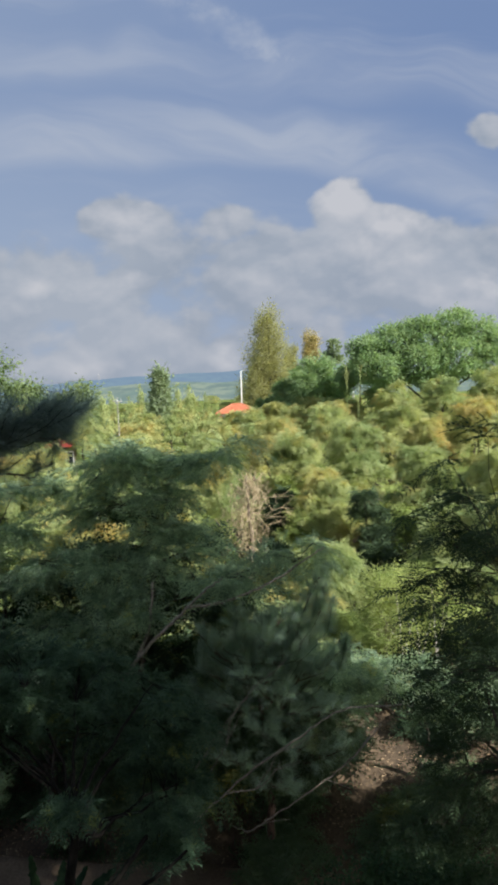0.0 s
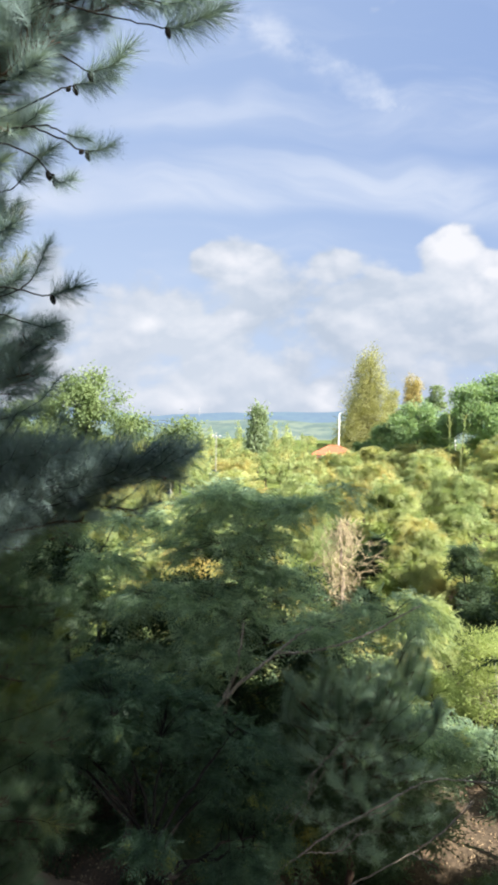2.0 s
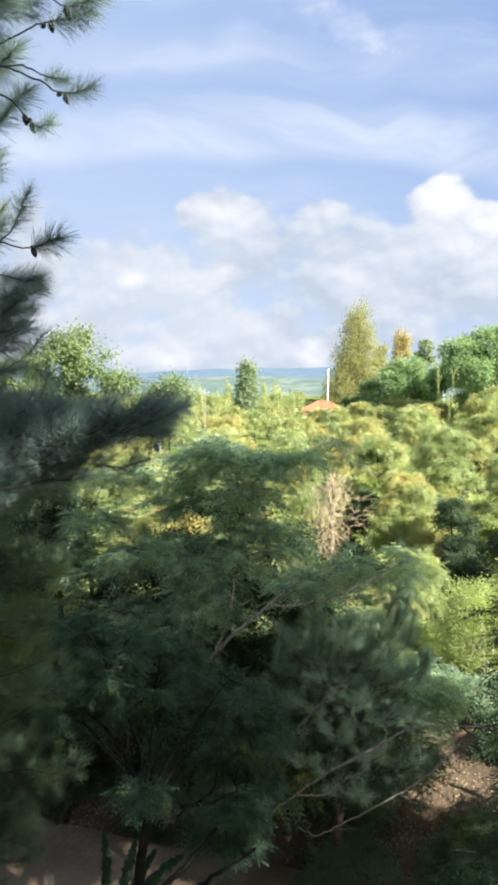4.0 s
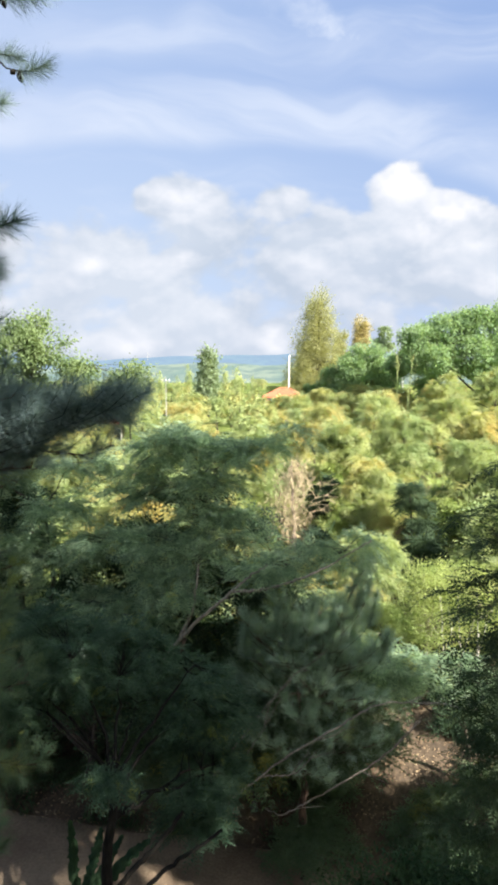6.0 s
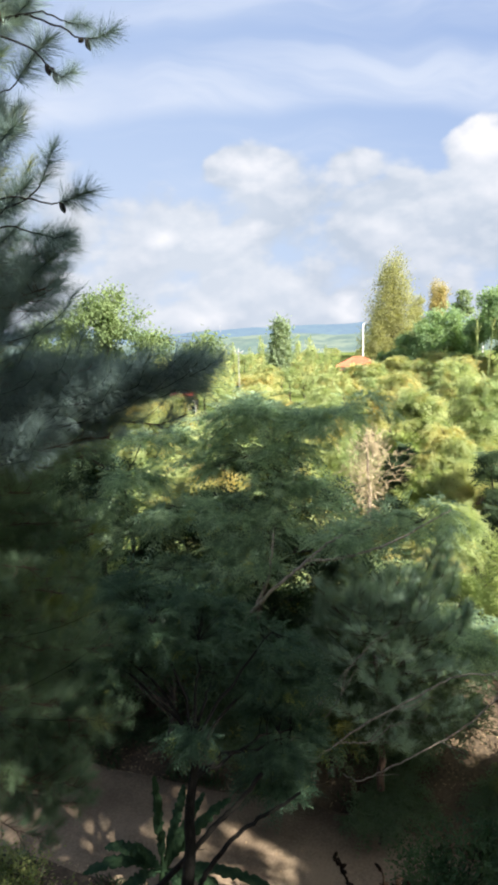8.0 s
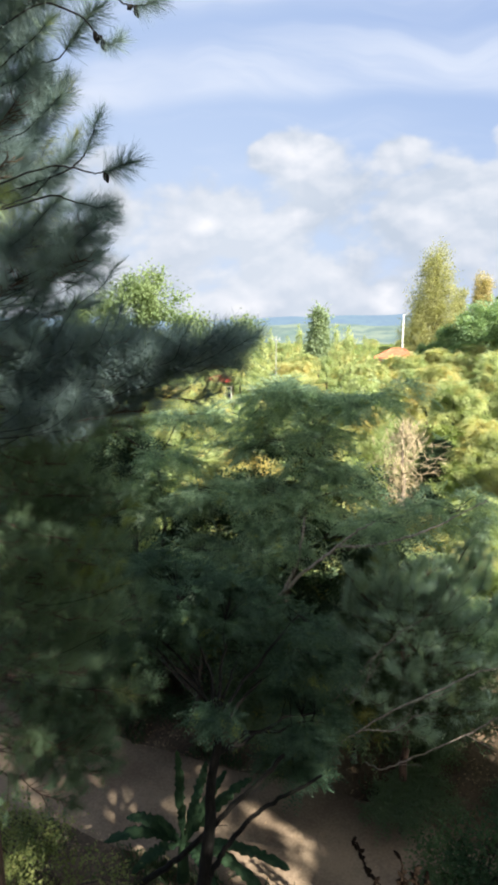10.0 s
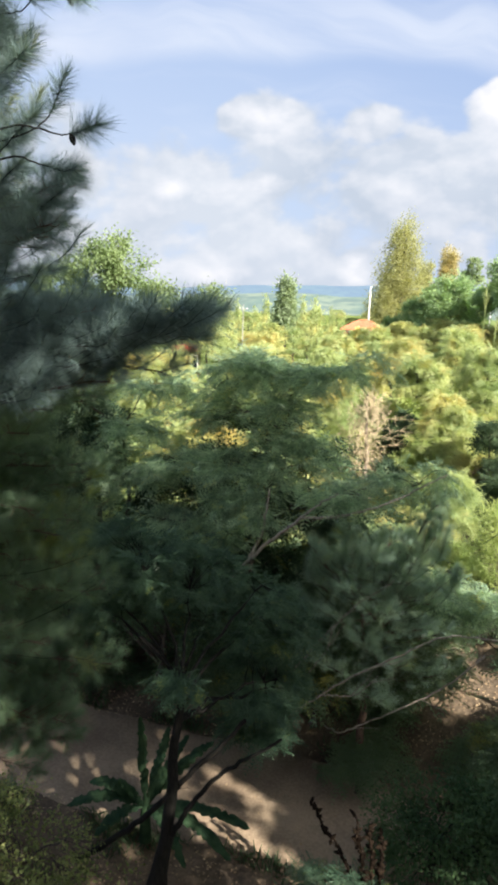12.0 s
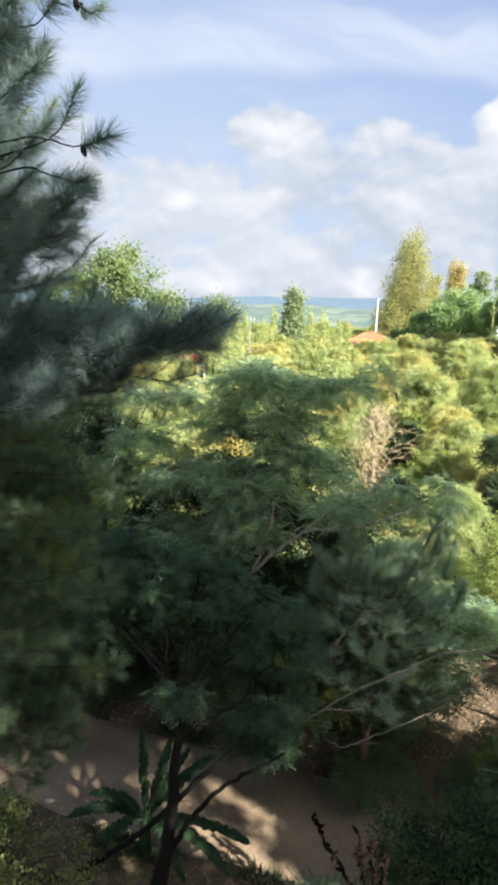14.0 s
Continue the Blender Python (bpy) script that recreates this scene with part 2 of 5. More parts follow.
TWIG_DRY = surface("dry_twig", ((0.30, 0.24, 0.145), (0.49, 0.405, 0.265)), 0.9, 4.0, 60.0)
SEED = surface("dry_seed", ((0.006, 0.004, 0.003), (0.018, 0.012, 0.008)), 0.95, 6.0, 60.0, spec=0.05)
SOIL = surface("soil", ((0.058, 0.042, 0.028), (0.165, 0.118, 0.076)), 0.95, 0.9, 14.0, 0.8)
GREEN_LAND = surface("overgrown_land", ((0.06, 0.10, 0.03), (0.17, 0.20, 0.06)), 1.0, 0.02, 0.6, 0.0, spec=0.0)
DIRT = surface("dirt_road", ((0.150, 0.108, 0.073), (0.265, 0.200, 0.137)), 0.92, 0.8, 22.0, 0.6)
PLASTER = surface("plaster", ((0.55, 0.53, 0.48), (0.66, 0.64, 0.59)), 0.85, 0.8, 30.0, 0.2)
TILE = surface("roof_tile", ((0.36, 0.11, 0.06), (0.50, 0.19, 0.10)), 0.7, 1.5, 20.0, 0.3)
WHITE = surface("white_paint", ((0.72, 0.72, 0.70), (0.82, 0.82, 0.80)), 0.5, 2.0, 30.0, 0.1)
RED = surface("red_paint", ((0.27, 0.045, 0.035), (0.37, 0.07, 0.05)), 0.5, 2.0, 30.0, 0.1)
BLUE = surface("blue_paint", ((0.10, 0.16, 0.42), (0.16, 0.24, 0.55)), 0.5, 2.0, 30.0, 0.1)
CONCRETE = surface("concrete", ((0.27, 0.26, 0.25), (0.38, 0.37, 0.35)), 0.85, 1.5, 30.0, 0.3)
GLASS_DARK = surface("window_glass", ((0.02, 0.025, 0.03), (0.03, 0.035, 0.04)), 0.08, 2.0, 10.0, 0.0, spec=0.6)


# ---- mesh helpers ----
def mesh_np(name, verts, faces, material, smooth=False):
    """A mesh from arrays: verts (n, 3), faces (m, k)."""
    verts, faces = np.asarray(verts, dtype=np.float32), np.asarray(faces, dtype=np.int32)
    me = bpy.data.meshes.new(name)
    count, k = faces.shape
    me.vertices.add(len(verts))
    me.vertices.foreach_set("co", verts.ravel())
    me.loops.add(count * k)
    me.loops.foreach_set("vertex_index", faces.ravel())
    me.polygons.add(count)
    me.polygons.foreach_set("loop_start", np.arange(0, count * k, k, dtype=np.int32))
    me.polygons.foreach_set("use_smooth", np.full(count, smooth))
    me.update(calc_edges=True)
    me.materials.append(material)
    return me


def part(name, me, parent, label="", kind=""):
    ob = new(name, me)
    ob.parent = parent
    return tagged(ob, label, "", "", kind)


def thing(name, label, category, group="", kind="", at=(0, 0, 0)):
    ob = tagged(new(name), label, category, group, kind)
    ob.empty_display_size = 0.2
    ob.location = at
    return ob


class Soup:
    """Pieces of one mesh, joined."""

    def __init__(self):
        self.verts, self.faces, self.count = [], [], 0

    def add(self, verts, faces):
        self.verts.append(np.asarray(verts, dtype=float))
        self.faces.append(np.asarray(faces, dtype=int) + self.count)
        self.count += len(verts)

    def tube(self, pts, radii, sides=6):
        pts, radii = np.asarray(pts, dtype=float), np.asarray(radii, dtype=float)
        along = np.gradient(pts, axis=0)
        along /= np.linalg.norm(along, axis=1)[:, None] + 1e-9
        ref = np.eye(3)[np.argmin(np.abs(along).max(axis=0))]
        a = np.cross(along, ref)
        a /= np.linalg.norm(a, axis=1)[:, None] + 1e-9
        b = np.cross(along, a)
        th = np.arange(sides) * 2 * np.pi / sides
        ring = pts[:, None] + radii[:, None, None] * (np.cos(th)[None, :, None] * a[:, None] + np.sin(th)[None, :, None] * b[:, None])
        k = len(pts)
        i, j = np.meshgrid(np.arange(k - 1), np.arange(sides), indexing="ij")
        j2 = (j + 1) % sides
        self.add(ring.reshape(-1, 3), np.stack([i * sides + j, i * sides + j2, (i + 1) * sides + j2, (i + 1) * sides + j], -1).reshape(-1, 4))

    def box(self, lo, hi):
        (x0, y0, z0), (x1, y1, z1) = lo, hi
        self.add([(x0, y0, z0), (x1, y0, z0), (x1, y1, z0), (x0, y1, z0), (x0, y0, z1), (x1, y0, z1), (x1, y1, z1), (x0, y1, z1)],
                 [(0, 3, 2, 1), (4, 5, 6, 7), (0, 1, 5, 4), (1, 2, 6, 5), (2, 3, 7, 6), (3, 0, 4, 7)])

    def mesh(self, name, material, smooth=False):
        return mesh_np(name, np.concatenate(self.verts), np.concatenate(self.faces), material, smooth)


def unit(a):
    return a / (np.linalg.norm(a, axis=-1, keepdims=True) + 1e-9)


def scatter(template, pos, axis, up, size):
    """Copies of a template (verts, faces) along axis, flat side to up."""
    tv, tf = template
    axis = unit(axis)
    side = unit(np.cross(axis, up))
    top = np.cross(side, axis)
    basis = np.stack([side, axis, top], 1)
    verts = pos[:, None] + size[:, None, None] * np.einsum("vk,nkc->nvc", tv, basis)
    faces = tf[None] + (np.arange(len(pos)) * len(tv))[:, None, None]
    return verts.reshape(-1, 3), faces.reshape(-1, tf.shape[1])


def leaf_shape(width=0.45):
    """One broad leaf folded along its rib, 1 long."""
    w = width / 2
    return np.array([(0, 0, 0), (w, 0.42, 0.07), (0, 1, -0.06), (-w, 0.42, 0.07), (0, 0.45, -0.01)]), np.array([(0, 1, 2, 4), (0, 4, 2, 3)])


def frond_shape(pairs=5, span=0.32, width=0.12):
    """A feathery leaf, 1 long: a rib with pairs of narrow leaflets."""
    v, f = [], []
    for i in range(pairs):
        y = 0.12 + 0.86 * i / (pairs - 1)
        s = span * (1 - 0.55 * abs(2 * (i / (pairs - 1)) - 0.8))
        z = -0.22 * y * y
        for sg in (-1, 1):
            k = len(v)
            v += [(0, y, z), (sg * s * 0.5, y + 0.05 + width * 0.5, z + 0.015), (sg * s, y + 0.16, z - 0.05), (sg * s * 0.5, y + 0.10 - width, z + 0.0)]
            f.append((k, k + 1, k + 2, k + 3))
    return np.array(v, dtype=float), np.array(f)


def tuft_shape(rng, needles=46, length=0.85, width=0.016, spread=0.75):
    """A pine shoot, about 1 long, with needles standing off it and a fan at its end."""
    v, f = [], []
    for i in range(needles):
        y = 0.02 + 0.55 * (i / needles) ** 0.8
        a = i * 2.39996
        out = spread * (1.0 - 0.45 * (i / needles)) * rng.uniform(0.7, 1.2)
        d = np.array([math.cos(a) * out, rng.uniform(0.55, 1.0), math.sin(a) * out - 0.10])
        d = d / np.linalg.norm(d) * length * rng.uniform(0.55, 0.8)
        s = np.cross(d, (0.3, 0.1, 1.0))
        s = s / np.linalg.norm(s) * width * 0.5
        b = np.array([0, y, 0])
        k = len(v)
        v += [b - s, b + s, b + d]
        f.append((k, k + 1, k + 2))
    return np.array(v), np.array(f)


def spray_shape(rng, leaves=3, size=0.75):
    """A handful of small leaves for crowns farther off."""
    v, f = [], []
    for i in range(leaves):
        c, d = rng.normal(0, 0.35, 3), unit(rng.normal(0, 1, 3) + (0, 0.4, 0))
        s = unit(np.cross(d, rng.normal(0, 1, 3))) * size * 0.24
        d = d * size
        k = len(v)
        v += [c, c + d * 0.5 + s, c + d, c + d * 0.5 - s]
        f.append((k, k + 1, k + 2, k + 3))
    return np.array(v), np.array(f)


def bend(a, b, rng, rise=0.15, wob=0.05, k=8):
    """A bent line from a to b that first rises."""
    a, b = np.asarray(a, dtype=float), np.asarray(b, dtype=float)
    t = np.linspace(0, 1, k)[:, None]
    length = np.linalg.norm(b - a)
    mid = (a + b) / 2 + np.array([0, 0, rise * length])
    line = (1 - t) ** 2 * a + 2 * t * (1 - t) * mid + t ** 2 * b
    line[1:-1] += rng.normal(0, wob * length * 0.4, (k - 2, 3))
    return line


def smooth_line(pts, rng, wob=0.008):
    """A softly bent line through a few points."""
    pts = np.array(pts, dtype=float)
    q = np.linspace(0, len(pts) - 1, 6 * len(pts))
    line = np.stack([np.interp(q, np.arange(len(pts)), pts[:, c]) for c in range(3)], 1)
    for _ in range(3):
        line[1:-1] = (line[:-2] + line[1:-1] * 2 + line[2:]) / 4
    line[1:-1] += rng.normal(0, wob, (len(line) - 2, 3))
    return line


def grow(rng, base, top, trunk_r, lumps, limbs=7, clumps=60, shell=0.55, rise=0.12, clear=0.22, taper=0.8):
    """A trunk, limbs and twigs that reach clumps spread over the crown's lumps (centre, radii)."""
    base, top = np.asarray(base, dtype=float), np.asarray(top, dtype=float)
    k = 12
    t = np.linspace(0, 1, k)[:, None]
    trunk = base + (top - base) * t
    trunk[1:-1, :2] += np.cumsum(rng.normal(0, 0.012 * np.linalg.norm(top - base), (k - 2, 2)), 0) * 0.6
    radii = trunk_r * (1 - taper * t[:, 0]) * (1 + 0.5 * np.exp(-t[:, 0] * 14))
    vol = np.array([l[3] * l[4] * l[5] for l in lumps]) ** 0.75
    which = rng.choice(len(lumps), clumps, p=vol / vol.sum())
    d = unit(rng.normal(0, 1, (clumps, 3)))
    r = rng.uniform(shell, 1.0, clumps) ** 0.6
    L = np.array(lumps, dtype=float)
    spots = L[which, :3] + d * r[:, None] * L[which, 3:6]
    seeds = rng.choice(clumps, min(limbs, clumps), replace=False)
    lines = []
    for s in seeds:
        tip = L[which[s], :3] * 0.45 + spots[s] * 0.55
        flat = np.linalg.norm(trunk[:, :2] - tip[:2], axis=1)
        score = np.abs(trunk[:, 2] - (tip[2] - 0.55 * flat)) + np.where(t[:, 0] < clear, 9, 0)
        i = int(np.argmin(score))
        line = bend(trunk[i], tip, rng, rise)
        lines.append((line, np.linspace(radii[i] * 0.6, radii[i] * 0.16 + 0.004, len(line)), []))
    ends = np.array([l[0][-1] for l in lines])
    anchors, ways = [], []
    for c in spots:
        i = int(np.argmin(np.linalg.norm(ends - c, axis=1)))
        line, rad, twigs = lines[i]
        j = int(np.argmin(np.linalg.norm(line[2:] - c, axis=1))) + 2
        twig = bend(line[j], c, rng, 0.08, 0.06, 5)
        twigs.append((twig, np.linspace(rad[j] * 0.45, 0.004, 5)))
        anchors.append(c)
        ways.append(c - line[j])
    return (trunk, radii), lines, np.array(anchors), np.array(ways)


def feather_sprays(rng, anchors, ways, branchlets, fronds, reach, fan=1.7, sag=0.35):
    """Flat sprays: from each anchor branchlets fan out, with fronds set along both their sides."""
    count = len(anchors) * branchlets
    idx = np.repeat(np.arange(len(anchors)), branchlets)
    yaw = np.arctan2(ways[:, 1], ways[:, 0])[idx] + rng.uniform(-fan, fan, count)
    tilt = np.repeat(rng.normal(0.08, 0.22, len(anchors)), branchlets) + rng.normal(0, 0.18, count)
    d = np.stack([np.cos(yaw), np.sin(yaw), np.tan(tilt)], 1)
    side = np.stack([-np.sin(yaw), np.cos(yaw), rng.normal(0, 0.3, count)], 1)
    far = reach * rng.uniform(0.6, 1.25, count)
    q = np.linspace(0.08, 1.0, fronds)
    turn = np.where(np.arange(fronds) % 2 == 0, 1.0, -1.0) * (1.0 - 0.75 * q ** 3)
    pos = anchors[idx][:, None] + d[:, None] * (far[:, None] * q)[..., None]
    pos[..., 2] -= sag * far[:, None] * q ** 2
    axis = d[:, None] * 0.75 + side[:, None] * turn[None, :, None] + rng.normal(0, 0.26, (count, fronds, 3))
    axis[..., 2] -= sag * 1.3 * q
    up = np.array([0, 0, 1.0]) + rng.normal(0, 0.36, (count, fronds, 3))
    return pos.reshape(-1, 3), axis.reshape(-1, 3), up.reshape(-1, 3)


def tree(name, label, base, top, trunk_r, lumps, foliage, seed, bark_mat=None, limbs=7, clumps=60, leaves=40, puff=0.35, flat=0.6,
         size=0.12, shape=None, droop=0.25, outward=0.5, rise=0.12, shell=0.55, category="tree", group="", sides=7, at=(0, 0, 0), level=0.45, extra=(), clear=0.22, taper=0.8, bulge=0.0, spray=None):
    """A broadleaf tree: trunk, limbs with their twigs, and a crown of leaves in clumps."""
    rng = np.random.default_rng(seed)
    bark_mat = bark_mat or BARK
    root = thing(name, label, category, group, at=at)
    (trunk, radii), lines, anchors, ways = grow(rng, base, top, trunk_r, lumps, limbs, clumps, shell, rise, clear, taper)
    s = Soup()
    s.tube(trunk, radii, sides + 2)
    part("trunk", s.mesh("trunk", bark_mat, True), root)
    for line, rad, twigs in lines:
        s = Soup()
        s.tube(line[::2] if sides < 6 else line, rad[::2] if sides < 6 else rad, sides)
        for twig, tr in twigs[::3] if sides < 6 else twigs:
            s.tube(twig[::2] if sides < 6 else twig, tr[::2] if sides < 6 else tr, 3 if sides < 6 else 4)
        part("limb", s.mesh("limb", bark_mat, True), root)
    for pts, r0, r1 in extra:
        s = Soup()
        line = smooth_line(pts, rng)
        s.tube(line, np.linspace(r0, r1, len(line)), 8)
        part("limb", s.mesh("limb", BARK_LIGHT, True), root, "bare pale brown limb")
    if spray:
        pos, axis, up = feather_sprays(rng, anchors, ways, *spray)
    else:
        idx = np.repeat(np.arange(len(anchors)), leaves)
        spread = rng.normal(0, 1, (len(idx), 3)) * (puff * rng.uniform(0.65, 1.3, len(anchors)))[idx][:, None] * np.array([1, 1, flat])
        pos = anchors[idx] + spread
        axis = unit(rng.normal(0, 1, (len(idx), 3))) + outward * unit(ways)[idx] + 0.6 * unit(spread) - np.array([0, 0, droop])
        up = np.array([0, 0, 1.0 - 0.6 * bulge]) + bulge * unit(spread / np.array([1, 1, flat])) + rng.normal(0, level, (len(idx), 3))
    V, F = scatter(shape or leaf_shape(), pos, axis, up, size * rng.uniform(0.65, 1.25, len(pos)))
    part("crown", mesh_np("crown", V, F, foliage), root)
    return root


def stems(name, label, category, lines, material, seed=0, twig=0):
    """A leaning plant of bare stems; each line is (points, thick end, thin end)."""
    rng = np.random.default_rng(seed)
    root = thing(name, label, category)
    for i, (pts, r0, r1) in enumerate(lines):
        line = smooth_line(pts, rng)
        s = Soup()
        s.tube(line, np.linspace(r0, r1, len(line)), 7)
        for _ in range(twig):
            j = rng.integers(len(line) // 3, len(line) - 1)
            d = unit(line[j] - line[j - 1]) + rng.normal(0, 0.5, 3)
            s.tube(bend(line[j], line[j] + d * rng.uniform(0.2, 0.6), rng, 0.05, 0.05, 5), np.linspace(0.008, 0.003, 5), 4)
        part("stem" if i == 0 else "limb", s.mesh("limb", material, True), root)
    return root


# ---- ground, road, distance ----
def road_mid(x):
    return 8.75 - 0.06 * x + 0.03 * x * x * (x < 0) * 0.3 - 0.35 * max(x, 0.0)


def land(x, y):
    """Height of the ground."""
    r = math.hypot(x, y)
    z = 0.05 * noise.noise((x * 0.35, y * 0.35, 2.0))
    z += 0.95 * min(max((y - road_mid(x) - 1.15) / 2.4, 0.0), 1.0) ** 1.3
    z += 0.5 * min(max((road_mid(x) - 1.6 - y) / 4.0, 0.0), 1.0)
    if y > 14:
        z += (0.5 * noise.noise((x * 0.06, y * 0.06, 5.0))) * min((y - 14) / 20, 1.0)
    if r > 120:
        z -= 62.0 * min((r - 120) / 700, 1.0) ** 1.2
    return z


def sheet(name, xs, ys, height, material, keep=None, smooth=True):
    grid = [(x, y, height(x, y)) for y in ys for x in xs]
    w = len(xs)
    faces = [(j * w + i, j * w + i + 1, (j + 1) * w + i + 1, (j + 1) * w + i) for j in range(len(ys) - 1) for i in range(w - 1)]
    return mesh_np(name, grid, faces, material, smooth)


near = [-14 + 0.4 * i for i in range(71)]
xs = [-4800, -3000, -1600, -800, -400, -200, -100, -60, -40, -28, -20, -16.5] + near + [16.5, 20, 28, 40, 60, 100, 200, 400, 800, 1600, 3000, 4800]
ys = [-4800, -2000, -800, -300, -100, -40, -20, -10, -5, -2] + [0.4 * i for i in range(51)] + [21, 22.5, 25, 28, 32, 37, 43, 50, 60, 75, 95, 120, 150, 200, 260, 340, 450, 600, 850, 1200, 1800, 2600, 3600, 4800]
me = sheet("ground", xs, ys, land, SOIL)
me.materials.append(GREEN_LAND)
for f in me.polygons:
    f.material_index = int(f.center.y > 40 or abs(f.center.x) > 30)
tagged(new("ground", me), "brown bare soil under the trees", "ground", kind="structure")

rng = np.random.default_rng(5)
rx = [-16 + 0.25 * i for i in range(113)]
across = [-1.25, -1.12, -0.8, -0.4, 0.0, 0.4, 0.8, 1.12, 1.25]
rv = []
for x in rx:
    for a in across:
        edge = 0.16 * noise.noise((x * 0.9, a * 3.0, 9.0)) * (abs(a) > 1.0)
        y = road_mid(x) + a + edge
        rut = -0.03 * math.exp(-((abs(a) - 0.62) / 0.2) ** 2) + 0.02 * noise.noise((x * 1.3, a * 1.3, 1.0))
        rv.append((x, y, max(land(x, y), land(x, y) * 0.2) + (0.035 if abs(a) < 1.2 else -0.03) + rut))
w = len(across)
rf = [(i * w + j, (i + 1) * w + j, (i + 1) * w + j + 1, i * w + j + 1) for i in range(len(rx) - 1) for j in range(w - 1)]
tagged(new("road", mesh_np("road", rv, rf, DIRT, True)), "pale beige dirt road with worn wheel ruts", "road", kind="structure")


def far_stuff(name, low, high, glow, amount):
    """Distant slopes seen through much air, whose haze is painted on as a glow."""
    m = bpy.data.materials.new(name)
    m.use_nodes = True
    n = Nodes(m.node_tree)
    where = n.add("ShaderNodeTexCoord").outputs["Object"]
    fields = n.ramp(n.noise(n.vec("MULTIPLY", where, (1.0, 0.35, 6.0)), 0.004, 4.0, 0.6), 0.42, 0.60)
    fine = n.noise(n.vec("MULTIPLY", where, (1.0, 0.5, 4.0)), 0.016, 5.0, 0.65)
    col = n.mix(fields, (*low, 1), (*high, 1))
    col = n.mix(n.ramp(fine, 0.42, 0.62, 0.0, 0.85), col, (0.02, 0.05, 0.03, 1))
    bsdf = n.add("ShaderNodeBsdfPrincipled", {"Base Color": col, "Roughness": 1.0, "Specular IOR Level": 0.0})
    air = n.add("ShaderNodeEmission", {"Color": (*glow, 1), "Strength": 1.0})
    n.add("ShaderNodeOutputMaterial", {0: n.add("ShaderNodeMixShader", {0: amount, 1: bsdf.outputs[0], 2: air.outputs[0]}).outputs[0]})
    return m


def hill_row(label, y0, depth, crest, rough, material, seed):
    """A range of hills across the view, rising from its foot to a crest."""
    xs = [-0.9 * y0 + 1.8 * y0 * i / 150 for i in range(151)]
    ts = [0, 0.2, 0.4, 0.6, 0.8, 0.92, 1.0, 1.15]

    def top(x):
        return crest + rough * noise.fractal((x / y0 * 3.1, seed, 0.0), 1.0, 2.0, 4)

    grid = []
    for t in ts:
        for x in xs:
            k = min(t, 1.0)
            z = -70 + (top(x) + 70) * (k ** 0.8) - (t > 1) * 40
            grid.append((x, y0 + depth * t, z + rough * 0.25 * noise.noise((x * 0.006, t * 5, seed)) * (0 < t < 1)))
    w = len(xs)
    faces = [(j * w + i, j * w + i + 1, (j + 1) * w + i + 1, (j + 1) * w + i) for j in range(len(ts) - 1) for i in range(w - 1)]
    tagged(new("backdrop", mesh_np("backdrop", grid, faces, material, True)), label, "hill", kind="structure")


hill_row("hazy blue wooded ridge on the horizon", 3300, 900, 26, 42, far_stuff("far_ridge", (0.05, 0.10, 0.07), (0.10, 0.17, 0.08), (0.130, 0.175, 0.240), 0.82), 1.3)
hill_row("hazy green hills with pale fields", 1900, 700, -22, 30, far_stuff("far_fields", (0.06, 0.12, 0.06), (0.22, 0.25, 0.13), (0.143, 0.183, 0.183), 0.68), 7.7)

# ---- the building behind, plain, with the gallery from which the view is seen ----
s = Soup()
s.box((-6.0, -10.0, -0.5), (4.0, -0.35, 6.85))
# unseen upper storey and roof, added to keep sky light off the foreground
s.box((-6.0, -10.0, 6.85), (4.0, -2.4, 10.45))
s.box((-6.2, -10.2, 10.45), (4.2, -0.25, 10.62))
for x in (-5.8, 3.8):
    s.box((x - 0.12, -0.7, 6.85), (x + 0.12, -0.46, 10.45))
tagged(new("wall_building", s.mesh("wall_building", PLASTER)), "plain unseen building, upper storey and roof added to block light", "building", kind="structure")

# ---- the tall pine close by ----
PINE_BASE = np.array([-4.3, 5.0, 0.3])


